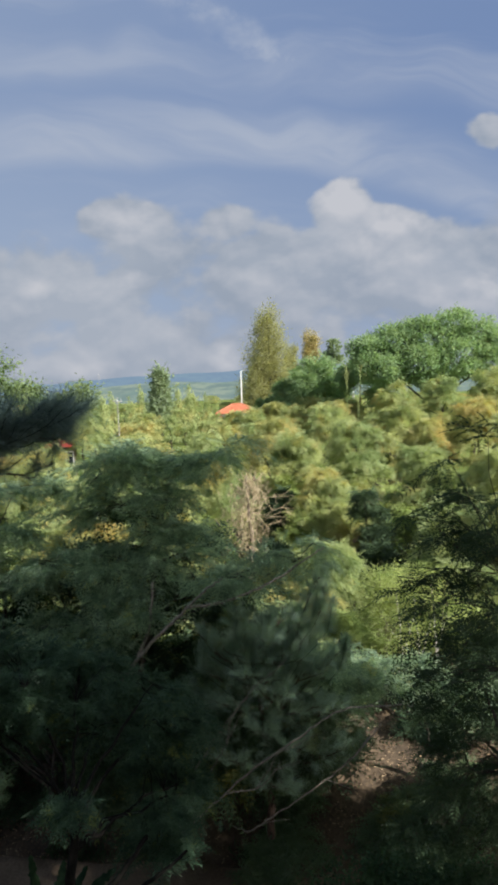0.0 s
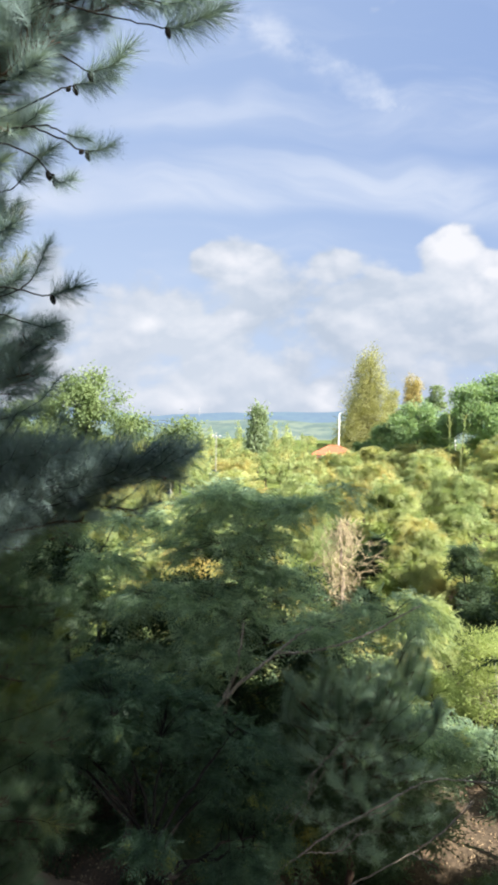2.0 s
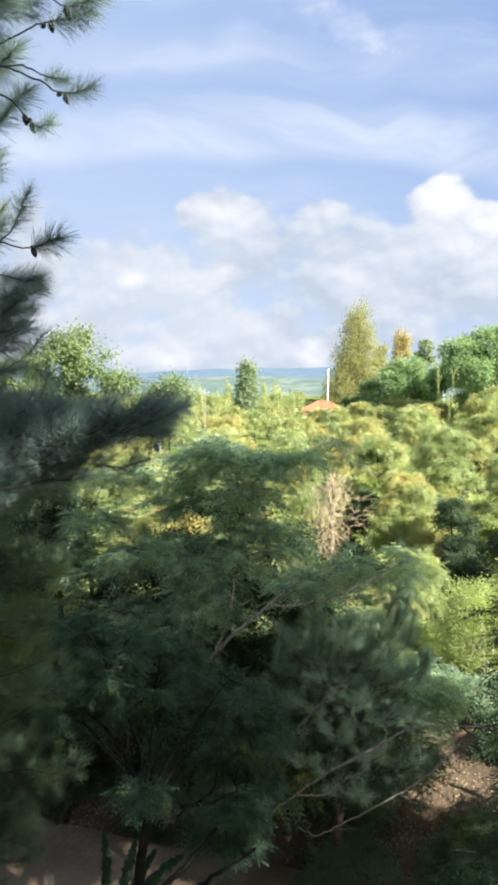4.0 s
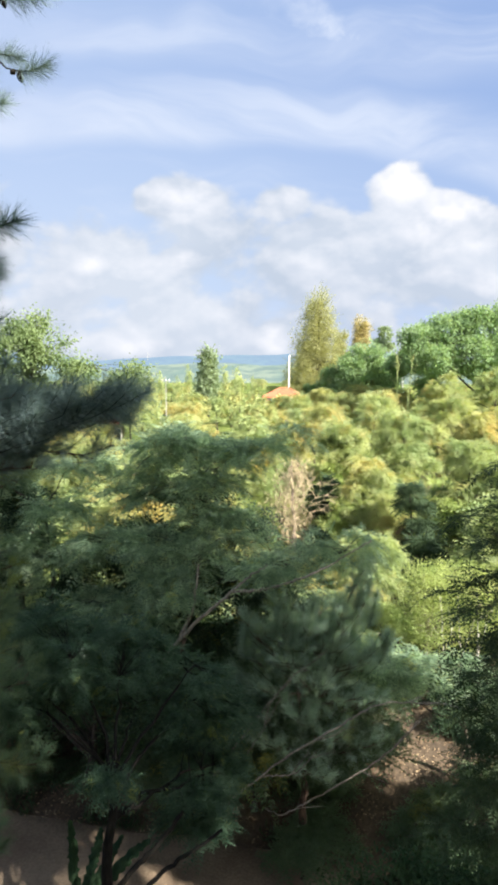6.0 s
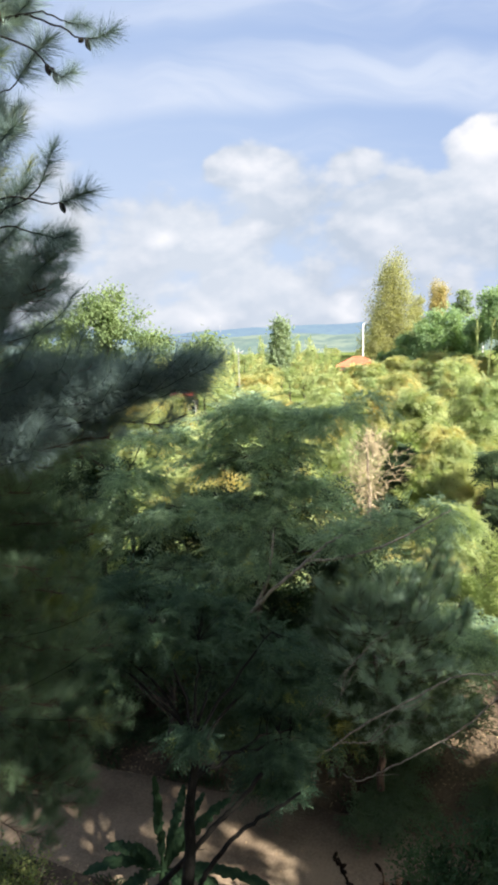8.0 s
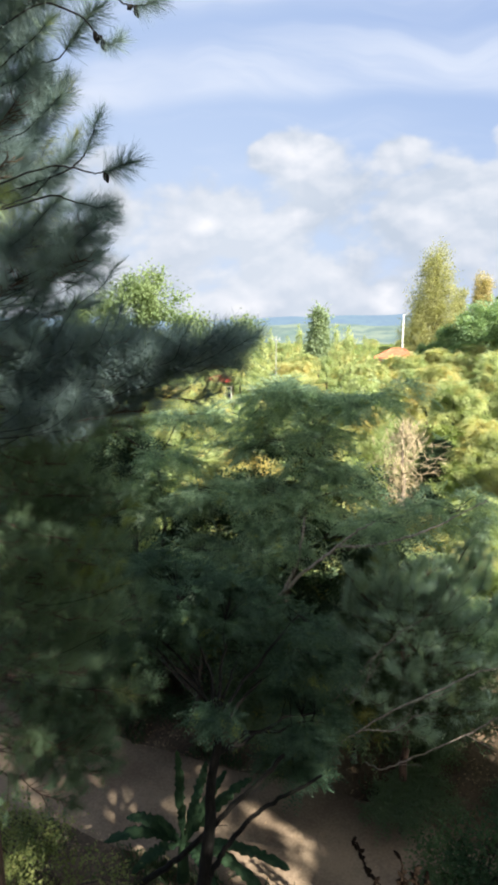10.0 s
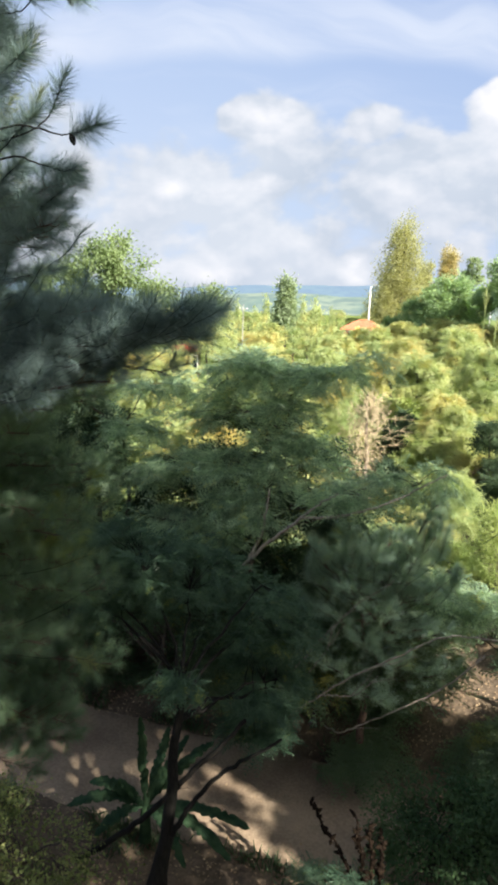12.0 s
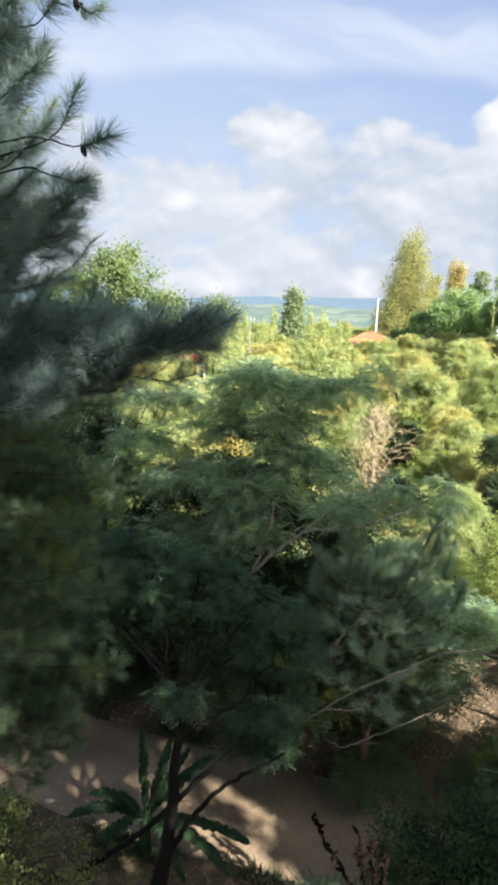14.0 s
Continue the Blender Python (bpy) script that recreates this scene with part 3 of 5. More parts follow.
def pine(name, label, base, height, trunk_r, branches, seed, tuft, density, size, limb_r=0.028, tails=(), needles=None):
    """A long-needled pine. branches: (start height, tip) lines with side shoots and tufts of needles."""
    rng = np.random.default_rng(seed)
    root = thing(name, label, "tree")
    base = np.asarray(base, dtype=float)
    t = np.linspace(0, 1, 14)[:, None]
    trunk = base + np.array([0, 0, height]) * t
    trunk[1:, :2] += np.cumsum(rng.normal(0, 0.03, (13, 2)), 0)
    s = Soup()
    s.tube(trunk, trunk_r * (1 - 0.85 * t[:, 0]), 9)
    part("trunk", s.mesh("trunk", BARK_PINE, True), root)
    pos, axis, lines = [], [], []
    for z0, tip, *thin in branches:
        tip = np.asarray(tip, dtype=float)
        f = min(max((z0 - base[2]) / height, 0.02), 0.98)
        start = np.array([np.interp(f, t[:, 0], trunk[:, i]) for i in range(3)])
        length = np.linalg.norm(tip - start)
        k = 9
        u = np.linspace(0, 1, k)[:, None]
        mid = start * 0.45 + tip * 0.55 + np.array([0, 0, (0.12 if start[2] > tip[2] + 0.4 else -0.10) * length])
        line = (1 - u) ** 2 * start + 2 * u * (1 - u) * mid + u ** 2 * tip
        line[1:-1] += rng.normal(0, 0.012 * length, (k - 2, 3))
        s = Soup()
        s.tube(line, np.linspace(limb_r * (0.5 + 0.25 * length), 0.006, k), 6)
        ways = unit(np.gradient(line, axis=0))
        shoots = max(5, int(density * length * (thin[0] if thin else 1.0)))
        for i in range(shoots):
            q = 0.18 + 0.82 * (i + rng.uniform(0, 1)) / shoots
            p = np.array([np.interp(q, u[:, 0], line[:, c]) for c in range(3)])
            d = np.array([np.interp(q, u[:, 0], ways[:, c]) for c in range(3)])
            side = unit(np.cross(d, (0, 0, 1)) * rng.choice([-1, 1]) * rng.uniform(0.5, 1.0) + d * rng.uniform(0.3, 0.9) + np.array([0, 0, rng.uniform(-0.25, 0.75)]))
            reach = (0.10 + 0.55 * (1 - q) * min(length, 2.0) / 2.0) * rng.uniform(0.6, 1.3)
            end = p + side * reach
            s.tube(np.stack([p, (p + end) / 2 + (0, 0, -0.02), end]), (0.006, 0.005, 0.004), 4)
            for g in np.arange(1.0, 0.2, -0.15 / max(reach, 0.15)):
                pos.append(p + side * reach * g)
                axis.append(side * 0.8 + rng.normal(0, 0.28, 3) + np.array([0, 0, 0.22]))
        for g in (1.0, 0.94, 0.88, 0.8, 0.72):
            p = np.array([np.interp(g, u[:, 0], line[:, c]) for c in range(3)])
            pos.append(p)
            axis.append(ways[-1] + rng.normal(0, 0.15, 3) + np.array([0, 0, 0.1]))
        part("limb", s.mesh("limb", BARK_PINE, True), root)
        lines.append(line)
    pos, axis = np.array(pos), np.array(axis)
    tufts = [tuft_shape(rng, *tuft) for _ in range(4)]
    V, F, c = [], [], 0
    pick = rng.integers(0, 4, len(pos))
    for i, shape in enumerate(tufts):
        m = pick == i
        v, f = scatter(shape, pos[m], axis[m], rng.normal(0, 1, (m.sum(), 3)), size * rng.uniform(0.75, 1.2, m.sum()))
        V.append(v)
        F.append(f + c)
        c += len(v)
    part("crown", mesh_np("crown", np.concatenate(V), np.concatenate(F), needles or L_PINE), root)
    for pts, brush, fluff, cones, *full in tails:
        # a bare shoot that ends in a thick brush of needles, with cones at the brush's foot
        z0 = pts[0][2] - 0.15
        f = min((z0 - base[2]) / height, 0.97)
        line = smooth_line([[np.interp(f, t[:, 0], trunk[:, i]) for i in range(3)]] + list(pts), rng, 0.003)
        s = Soup()
        s.tube(line, np.linspace(0.004 if full else 0.009, 0.003, len(line)), 6)
        part("limb", s.mesh("limb", BARK_DARK, True), root)
        run = np.concatenate([[0], np.cumsum(np.linalg.norm(np.diff(line, axis=0), axis=1))])
        count = int((1500 * brush + 130) * (full[0] if full else 1.0))
        q = run[-1] - brush * rng.uniform(0, 1, count) ** 1.15
        p = np.stack([np.interp(q, run, line[:, c]) for c in range(3)], 1)
        d = unit(np.stack([np.interp(q, run, np.gradient(line, axis=0)[:, c]) for c in range(3)], 1))
        a = unit(np.cross(d, rng.normal(0, 1, (count, 3))))
        open_ = np.radians(np.where(q > run[-1] - 0.05, rng.uniform(5, 60, count), rng.uniform(35, 75, count)))[:, None]
        way = d * np.cos(open_) + a * np.sin(open_) + np.array([0, 0, -0.06])
        v, fc = scatter((np.array([(-0.5, 0, 0), (0.5, 0, 0), (0.25, 0.6, 0.02), (-0.25, 0.6, 0.02), (0, 1, -0.03)]) * (0.018, 1, 1), np.array([(0, 1, 2, 3), (3, 2, 4, 4)])), p, way, a + rng.normal(0, 0.5, (count, 3)), fluff * 1.2 * rng.uniform(0.7, 1.15, count))
        part("needles", mesh_np("needles", v, fc, full[1] if len(full) > 1 else needles or L_PINE), root, "pine needles in a painted sunlit yellow-green" if len(full) > 1 else "thick brush of blue-green needles", "stuff")
        for i in range(cones):
            p = np.array([np.interp(run[-1] - brush * (0.95 + 0.22 * i), run, line[:, c]) for c in range(3)])
            s = Soup()
            h = np.linspace(0, 1, 7)
            s.tube(p + np.outer(h, (0.02, 0.01, -0.075 + 0.05 * (i % 2))), 0.020 * np.sin(np.pi * (0.12 + 0.84 * h)) + 0.004, 8)
            part("cone", s.mesh("cone", BARK_DARK, True), root, "small dark woody pine cone")
    return root


rng = np.random.default_rng(21)
BR = [(8.9, (-2.38, 4.4, 9.15)), (8.6, (-2.5, 4.4, 8.85)), (11.8, (-1.5, 4.3, 12.3)),
      (11.2, (-2.5, 4.1, 10.65), 0.6), (11.3, (-1.6, 4.2, 11.95)), (11.1, (-2.2, 4.2, 11.4)), (11.6, (-1.3, 4.4, 12.0)), (8.3, (-1.5, 4.9, 8.0), 0.6),
      (8.2, (-1.85, 4.9, 8.05), 0.5), (8.1, (-2.3, 4.7, 8.2), 0.5), (8.0, (-1.85, 5.2, 8.0), 0.5), (9.7, (-3.0, 5.0, 10.35)), (9.2, (-3.0, 4.2, 9.6)),
      (7.6, (-2.2, 4.8, 7.6)), (7.9, (-1.6, 5.2, 7.75), 0.4),
      (10.9, (-2.75, 4.1, 10.8)), (11.4, (-2.6, 4.0, 11.3)), (11.7, (-2.0, 4.2, 11.9)), (9.6, (-3.0, 4.5, 10.2))]
for i in range(50):
    z = 7.9 + 5.6 * i / 50 + rng.uniform(-0.15, 0.15)
    a = i * 2.4 + rng.uniform(-0.3, 0.3)
    r = rng.uniform(1.1, 1.75) * (1.0 if z < 11.5 else max(0.35, (14.8 - z) / 3.3))
    if math.cos(a) > 0.1:
        r *= 0.6 if 9.7 < z < 11.0 else 0.75 if 8.6 < z < 11.2 else 0.8
    BR.append((z, (PINE_BASE[0] + r * math.cos(a), PINE_BASE[1] + r * math.sin(a), z + rng.uniform(-0.25, 0.3)), 0.35 if math.cos(a) < -0.4 else 0.6 if z < 9.2 else 1.0))
TAILS = []
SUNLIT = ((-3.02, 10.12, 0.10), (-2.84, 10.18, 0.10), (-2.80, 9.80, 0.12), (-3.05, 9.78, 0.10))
for x, z in ((-3.18, 10.9), (-2.9, 10.63), (-3.18, 10.4), (-2.85, 10.25), (-2.58, 10.0), (-2.9, 9.8), (-2.46, 9.55), (-2.65, 9.25), (-2.9, 9.45), (-2.4, 9.05), (-2.7, 8.85), (-3.0, 9.0), (-2.5, 10.85), (-2.35, 10.62), (-2.6, 10.45), (-2.3, 10.8), (-2.75, 10.7)):
    y, g = 4.4 + rng.uniform(-0.2, 0.2), rng.uniform(-0.12, 0.12, 4)
    TAILS.append(([(x - 0.75, y + 0.25, z - 0.2 + g[0]), (x - 0.4, y + 0.1, z - 0.12 + g[1]), (x - 0.15, y, z - 0.05), (x, y - 0.05, z + 0.03)], 0.42, 0.18, 0))
for i in range(80):
    u = (i * 0.618034) % 1.0
    x = -3.15 + 1.95 * u
    top = 9.5 - 2.0 * u if u < 0.3 else max(8.24, 8.7 - 3.5 * (u - 0.3))
    z = 7.45 + 0.8 * u + (top - 7.45 - 0.8 * u) * rng.uniform(0, 1)
    y, g = 4.85 + rng.uniform(-0.35, 0.35), rng.uniform(-0.12, 0.12, 4)
    TAILS.append(([(x - 0.9, y + 0.1, z - 0.30 + g[0]), (x - 0.45, y + 0.05, z - 0.22 + g[1]), (x - 0.14, y, z - 0.10), (x + g[2] * 0.5, y - 0.08, z + 0.05 + g[3] * 0.4)], rng.uniform(0.36, 0.58), rng.uniform(0.15, 0.20), 0, 0.38))
for i in range(22):
    x, z = -3.35 + 0.8 * ((i * 0.618034) % 1.0), 7.45 + 0.65 * i / 22
    y, g = 4.6 + rng.uniform(-0.2, 0.2), rng.uniform(-0.12, 0.12, 4)
    TAILS.append(([(x - 0.7, y + 0.1, z - 0.25 + g[0]), (x - 0.35, y + 0.05, z - 0.18 + g[1]), (x - 0.12, y, z - 0.08), (x, y - 0.08, z + 0.05 + g[3] * 0.4)], 0.4, 0.18, 0, 0.4))
# tufts in the lit needle colour, where sun would strike the pine
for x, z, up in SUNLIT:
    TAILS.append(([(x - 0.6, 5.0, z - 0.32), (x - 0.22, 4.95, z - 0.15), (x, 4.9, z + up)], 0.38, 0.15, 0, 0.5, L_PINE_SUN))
tall_pine = pine("pine_tree", "tall pine with long blue-green needles beside the building", PINE_BASE, 14.5, 0.17, BR, 3, (56, 1.0, 0.015, 0.85), 25, 0.26, 0.017,
     tails=[([(-2.15, 4.1, 11.60), (-1.87, 4.1, 11.49), (-1.59, 4.1, 11.41), (-1.27, 4.1, 11.32), (-1.06, 4.1, 11.37), (-0.92, 4.1, 11.43)], 0.42, 0.20, 1),
            ([(-1.96, 4.05, 11.66), (-1.6, 4.05, 11.56), (-1.24, 4.05, 11.46), (-1.05, 4.05, 11.52)], 0.30, 0.20, 0), ([(-1.7, 4.2, 11.75), (-1.3, 4.2, 11.68), (-0.95, 4.2, 11.70)], 0.42, 0.20, 0),
            ([(-2.32, 4.1, 11.12), (-2.13, 4.1, 11.22), (-1.89, 4.1, 11.05), (-1.69, 4.1, 11.09), (-1.60, 4.1, 11.20)], 0.36, 0.18, 1), ([(-2.36, 4.15, 10.87), (-2.09, 4.15, 10.99), (-1.91, 4.15, 11.0), (-1.76, 4.15, 11.03)], 0.28, 0.16, 2),
            ([(-2.4, 4.1, 10.72), (-2.07, 4.1, 10.57), (-1.94, 4.1, 10.49), (-1.80, 4.1, 10.48), (-1.71, 4.1, 10.52)], 0.22, 0.13, 2), ([(-2.3, 4.15, 10.75), (-2.05, 4.15, 10.62), (-1.92, 4.15, 10.60)], 0.18, 0.12, 0), ([(-2.6, 4.1, 10.6), (-2.29, 4.1, 10.46), (-2.18, 4.1, 10.33), (-2.10, 4.1, 10.25), (-2.02, 4.1, 10.29)], 0.18, 0.12, 3),
            ([(-2.6, 4.1, 9.50), (-2.41, 4.1, 9.47), (-2.23, 4.1, 9.42), (-2.11, 4.1, 9.44), (-1.98, 4.1, 9.49)], 0.22, 0.17, 1), ([(-2.5, 4.15, 9.45), (-2.35, 4.15, 9.55), (-2.28, 4.15, 9.69), (-2.22, 4.15, 9.82)], 0.30, 0.13, 0),
            ([(-2.6, 4.1, 9.3), (-2.39, 4.1, 9.23), (-2.22, 4.1, 9.18), (-2.15, 4.1, 9.20)], 0.30, 0.15, 0), ([(-2.8, 4.1, 11.05), (-2.45, 4.05, 11.0), (-2.2, 4.0, 11.15)], 0.35, 0.18, 0)] + TAILS)

tall_pine.location.x = 0.09

# greener, lower pine under the tall one, added to paint its shaded foliage dark
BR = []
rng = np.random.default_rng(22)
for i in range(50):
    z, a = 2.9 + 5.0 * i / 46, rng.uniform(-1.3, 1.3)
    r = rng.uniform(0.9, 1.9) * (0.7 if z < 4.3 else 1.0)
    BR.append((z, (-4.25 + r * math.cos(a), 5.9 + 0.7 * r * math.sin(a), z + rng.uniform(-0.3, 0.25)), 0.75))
pine("pine_tree", "added lower pine with needles in a shade-dark green", (-4.9, 6.0, 0.3), 8.0, 0.10, BR, 23, (56, 1.0, 0.015, 0.85), 25, 0.24, 0.012, needles=L_PINE_SHADE,
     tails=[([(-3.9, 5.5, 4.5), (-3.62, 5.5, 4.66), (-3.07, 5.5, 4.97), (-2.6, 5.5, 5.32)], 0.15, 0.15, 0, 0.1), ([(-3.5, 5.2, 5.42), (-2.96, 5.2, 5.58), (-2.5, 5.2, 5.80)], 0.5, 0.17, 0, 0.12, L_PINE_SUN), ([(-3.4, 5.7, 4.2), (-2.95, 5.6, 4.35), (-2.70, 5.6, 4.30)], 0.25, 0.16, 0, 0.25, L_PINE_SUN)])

# young pine beyond the road
BR = []
rng = np.random.default_rng(8)
YP = np.array([0.35, 9.6, 0.8])
for i in range(38):
    z = 1.7 + 2.5 * i / 38
    a = i * 2.4
    r = 1.3 * (1.15 - 0.6 * (z - 1.5) / 2.8)
    BR.append((z, (YP[0] + r * math.cos(a), YP[1] + r * math.sin(a) * 0.9, z + 0.5 * r)))
BR += [(3.4, (1.25, 9.1, 5.45)), (3.2, (0.9, 9.0, 4.75)), (3.4, (-0.6, 9.0, 4.55)), (3.0, (1.5, 9.1, 4.2)), (3.6, (-0.1, 9.1, 4.85)), (2.9, (1.2, 9.0, 4.9))]
pine("pine_tree", "young dark green pine with upswept shoots beyond the road", YP, 3.7, 0.07, BR, 4, (36, 1.0, 0.030, 0.80), 13, 0.25, 0.012, needles=L_PINE_YOUNG,
     tails=[([(YP[0] * 0.5 + x * 0.5, 9.3, z - 1.1), (x - 0.05, 9.1, z - 0.5), (x + 0.03, 9.05, z)], 0.55, 0.15, 0, 1.9) for x, z in ((1.25, 5.25), (1.12, 5.1), (1.36, 5.0), (1.55, 4.4), (-0.1, 4.75), (-0.6, 4.45), (1.05, 4.75), (0.4, 4.8), (0.15, 4.6), (0.75, 4.45))])

# ---- feathery trees in the shade ----
FROND = frond_shape()
FEATHER = frond_shape(6, 0.34, 0.095)
FEATHER_FINE = frond_shape(6, 0.31, 0.092)
FROND_DARK = frond_shape(4, 0.31, 0.125)
tree("acacia_tree", "large feathery-leaved tree with layered dark green sprays", (-2.35, 10.9, 0.8), (-1.5, 10.7, 6.5), 0.09,
     [(-1.95, 10.6, 7.15, 0.67, 0.6, 0.10), (-1.37, 10.4, 7.02, 0.42, 0.4, 0.09), (-0.92, 10.2, 6.90, 0.37, 0.4, 0.08), (-0.45, 10.1, 7.16, 0.36, 0.4, 0.07), (0.04, 10.0, 7.40, 0.27, 0.4, 0.07), (-2.36, 10.7, 6.65, 0.48, 0.44, 0.12),
      (-2.68, 10.6, 6.20, 0.40, 0.4, 0.12), (-1.93, 10.4, 6.40, 0.47, 0.42, 0.11), (-1.27, 10.2, 6.50, 0.39, 0.4, 0.11), (-1.38, 10.1, 6.00, 0.48, 0.43, 0.11), (-0.80, 10.2, 5.85, 0.37, 0.4, 0.11)],
     L_FEATHER, 11, limbs=13, clumps=112, size=0.28, shape=FEATHER_FINE, rise=0.05, spray=(4, 6, 0.32),
     extra=[([(-2.2, 10.4, 3.2), (-1.69, 9.1, 4.11), (-1.26, 9.0, 4.60), (-0.77, 8.9, 5.07), (-0.49, 8.8, 5.37), (-0.25, 8.8, 5.5)], 0.036, 0.009),
            ([(-0.80, 8.9, 5.05), (-0.35, 8.8, 5.12), (-0.01, 8.7, 5.25), (0.46, 8.6, 5.48), (0.94, 8.5, 5.82), (1.22, 8.5, 6.01)], 0.024, 0.008), ([(-1.62, 9.15, 4.2), (-1.43, 9.2, 4.61), (-1.36, 9.3, 5.34)], 0.03, 0.012)])
tree("acacia_tree", "spreading feathery tree with dark hollows between its layers", (-2.7, 11.3, 0.8), (-2.0, 10.9, 5.2), 0.08,
     [(-3.19, 10.6, 5.35, 0.53, 0.47, 0.12), (-2.13, 10.3, 5.50, 0.61, 0.55, 0.11), (-1.25, 10.0, 5.58, 0.45, 0.41, 0.11), (-0.64, 10.2, 5.45, 0.32, 0.4, 0.09), (-1.46, 9.9, 5.25, 0.45, 0.4, 0.12), (-1.96, 9.8, 5.00, 0.36, 0.4, 0.10),
      (-1.68, 9.6, 4.82, 0.31, 0.4, 0.10), (-3.16, 10.2, 4.40, 0.55, 0.5, 0.11), (-2.51, 9.9, 4.25, 0.45, 0.4, 0.11), (-0.44, 9.5, 5.30, 0.43, 0.4, 0.10), (0.22, 9.3, 5.42, 0.51, 0.46, 0.10), (0.75, 9.2, 5.68, 0.42, 0.4, 0.08), (1.15, 9.1, 5.82, 0.26, 0.4, 0.07)],
     L_FEATHER, 19, limbs=15, clumps=140, size=0.28, shape=FEATHER_FINE, rise=0.05, spray=(4, 6, 0.32))
# added filler: its dark leaves stand for shade in the hollows before it
tree("acacia_tree", "dense added tree behind the feathery ones, leaves shade-dark", (-1.9, 12.2, 0.8), (-1.9, 12.1, 5.0), 0.08,
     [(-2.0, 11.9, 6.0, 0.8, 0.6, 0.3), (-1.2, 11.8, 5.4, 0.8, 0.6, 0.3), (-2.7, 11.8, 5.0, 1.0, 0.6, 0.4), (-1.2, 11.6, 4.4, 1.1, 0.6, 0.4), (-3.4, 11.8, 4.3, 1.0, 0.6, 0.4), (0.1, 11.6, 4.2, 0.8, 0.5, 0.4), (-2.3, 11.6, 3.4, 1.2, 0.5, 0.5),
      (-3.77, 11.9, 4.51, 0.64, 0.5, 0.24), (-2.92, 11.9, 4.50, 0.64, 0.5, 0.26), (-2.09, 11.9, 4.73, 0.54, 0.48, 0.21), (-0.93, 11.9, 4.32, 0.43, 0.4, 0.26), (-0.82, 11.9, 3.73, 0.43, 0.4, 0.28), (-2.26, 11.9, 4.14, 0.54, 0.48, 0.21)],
     L_SHADE, 20, limbs=14, clumps=150, size=0.34, shape=FROND_DARK, rise=0.05, spray=(6, 8, 0.5))
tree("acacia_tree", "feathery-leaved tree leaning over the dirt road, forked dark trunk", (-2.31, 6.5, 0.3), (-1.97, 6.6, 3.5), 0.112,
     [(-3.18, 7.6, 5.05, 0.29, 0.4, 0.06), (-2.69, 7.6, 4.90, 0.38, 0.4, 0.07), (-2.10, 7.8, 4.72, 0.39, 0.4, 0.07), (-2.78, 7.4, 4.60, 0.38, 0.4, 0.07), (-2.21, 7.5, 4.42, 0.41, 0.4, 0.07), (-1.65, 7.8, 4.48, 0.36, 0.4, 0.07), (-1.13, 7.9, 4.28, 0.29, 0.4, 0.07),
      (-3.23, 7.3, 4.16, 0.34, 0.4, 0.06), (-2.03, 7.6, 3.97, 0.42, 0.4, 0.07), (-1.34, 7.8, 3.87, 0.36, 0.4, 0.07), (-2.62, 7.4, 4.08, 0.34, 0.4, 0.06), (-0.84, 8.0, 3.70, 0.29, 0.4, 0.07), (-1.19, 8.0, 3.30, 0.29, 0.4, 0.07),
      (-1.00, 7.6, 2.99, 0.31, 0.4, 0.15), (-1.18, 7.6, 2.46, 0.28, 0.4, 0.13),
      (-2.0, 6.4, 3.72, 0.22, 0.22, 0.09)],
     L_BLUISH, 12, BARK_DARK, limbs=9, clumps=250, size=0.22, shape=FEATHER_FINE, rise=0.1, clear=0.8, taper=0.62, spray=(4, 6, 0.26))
tree("acacia_tree", "low feathery roadside tree with shade put into its leaf colour", (-3.6, 10.4, 0.7), (-3.4, 10.2, 2.9), 0.08,
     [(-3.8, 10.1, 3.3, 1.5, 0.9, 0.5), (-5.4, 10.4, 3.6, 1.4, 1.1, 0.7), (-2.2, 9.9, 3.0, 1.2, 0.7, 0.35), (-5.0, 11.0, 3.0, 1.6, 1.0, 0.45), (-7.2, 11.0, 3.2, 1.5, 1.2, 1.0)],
     L_SHADE, 13, limbs=9, clumps=130, size=0.34, shape=FROND_DARK, spray=(6, 8, 0.5))
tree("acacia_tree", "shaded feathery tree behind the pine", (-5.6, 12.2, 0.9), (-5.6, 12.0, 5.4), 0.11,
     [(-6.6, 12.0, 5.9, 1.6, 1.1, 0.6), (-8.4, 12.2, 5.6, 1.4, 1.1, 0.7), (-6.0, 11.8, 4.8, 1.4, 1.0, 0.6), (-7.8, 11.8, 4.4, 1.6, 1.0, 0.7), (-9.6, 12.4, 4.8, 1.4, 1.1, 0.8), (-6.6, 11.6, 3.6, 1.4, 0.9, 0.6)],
     L_SHADE, 18, limbs=16, clumps=210, size=0.34, shape=FROND_DARK, spray=(6, 8, 0.5))
tree("acacia_tree", "feathery tree in half shade between the pine and the layered tree", (-4.6, 11.6, 0.9), (-4.6, 11.3, 5.6), 0.09,
     [(-3.9, 11.0, 6.6, 0.45, 0.4, 0.14), (-4.31, 11.2, 5.8, 0.45, 0.41, 0.12), (-4.94, 11.3, 5.24, 0.46, 0.41, 0.12), (-4.67, 11.2, 4.77, 0.51, 0.45, 0.12), (-3.79, 11.0, 5.0, 0.45, 0.4, 0.1), (-5.56, 11.5, 5.67, 0.52, 0.47, 0.15), (-5.94, 11.6, 6.3, 0.47, 0.42, 0.15), (-5.67, 11.4, 4.33, 0.62, 0.55, 0.14)],
     L_FEATHER, 24, limbs=11, clumps=100, size=0.34, shape=FEATHER, spray=(4, 6, 0.34))
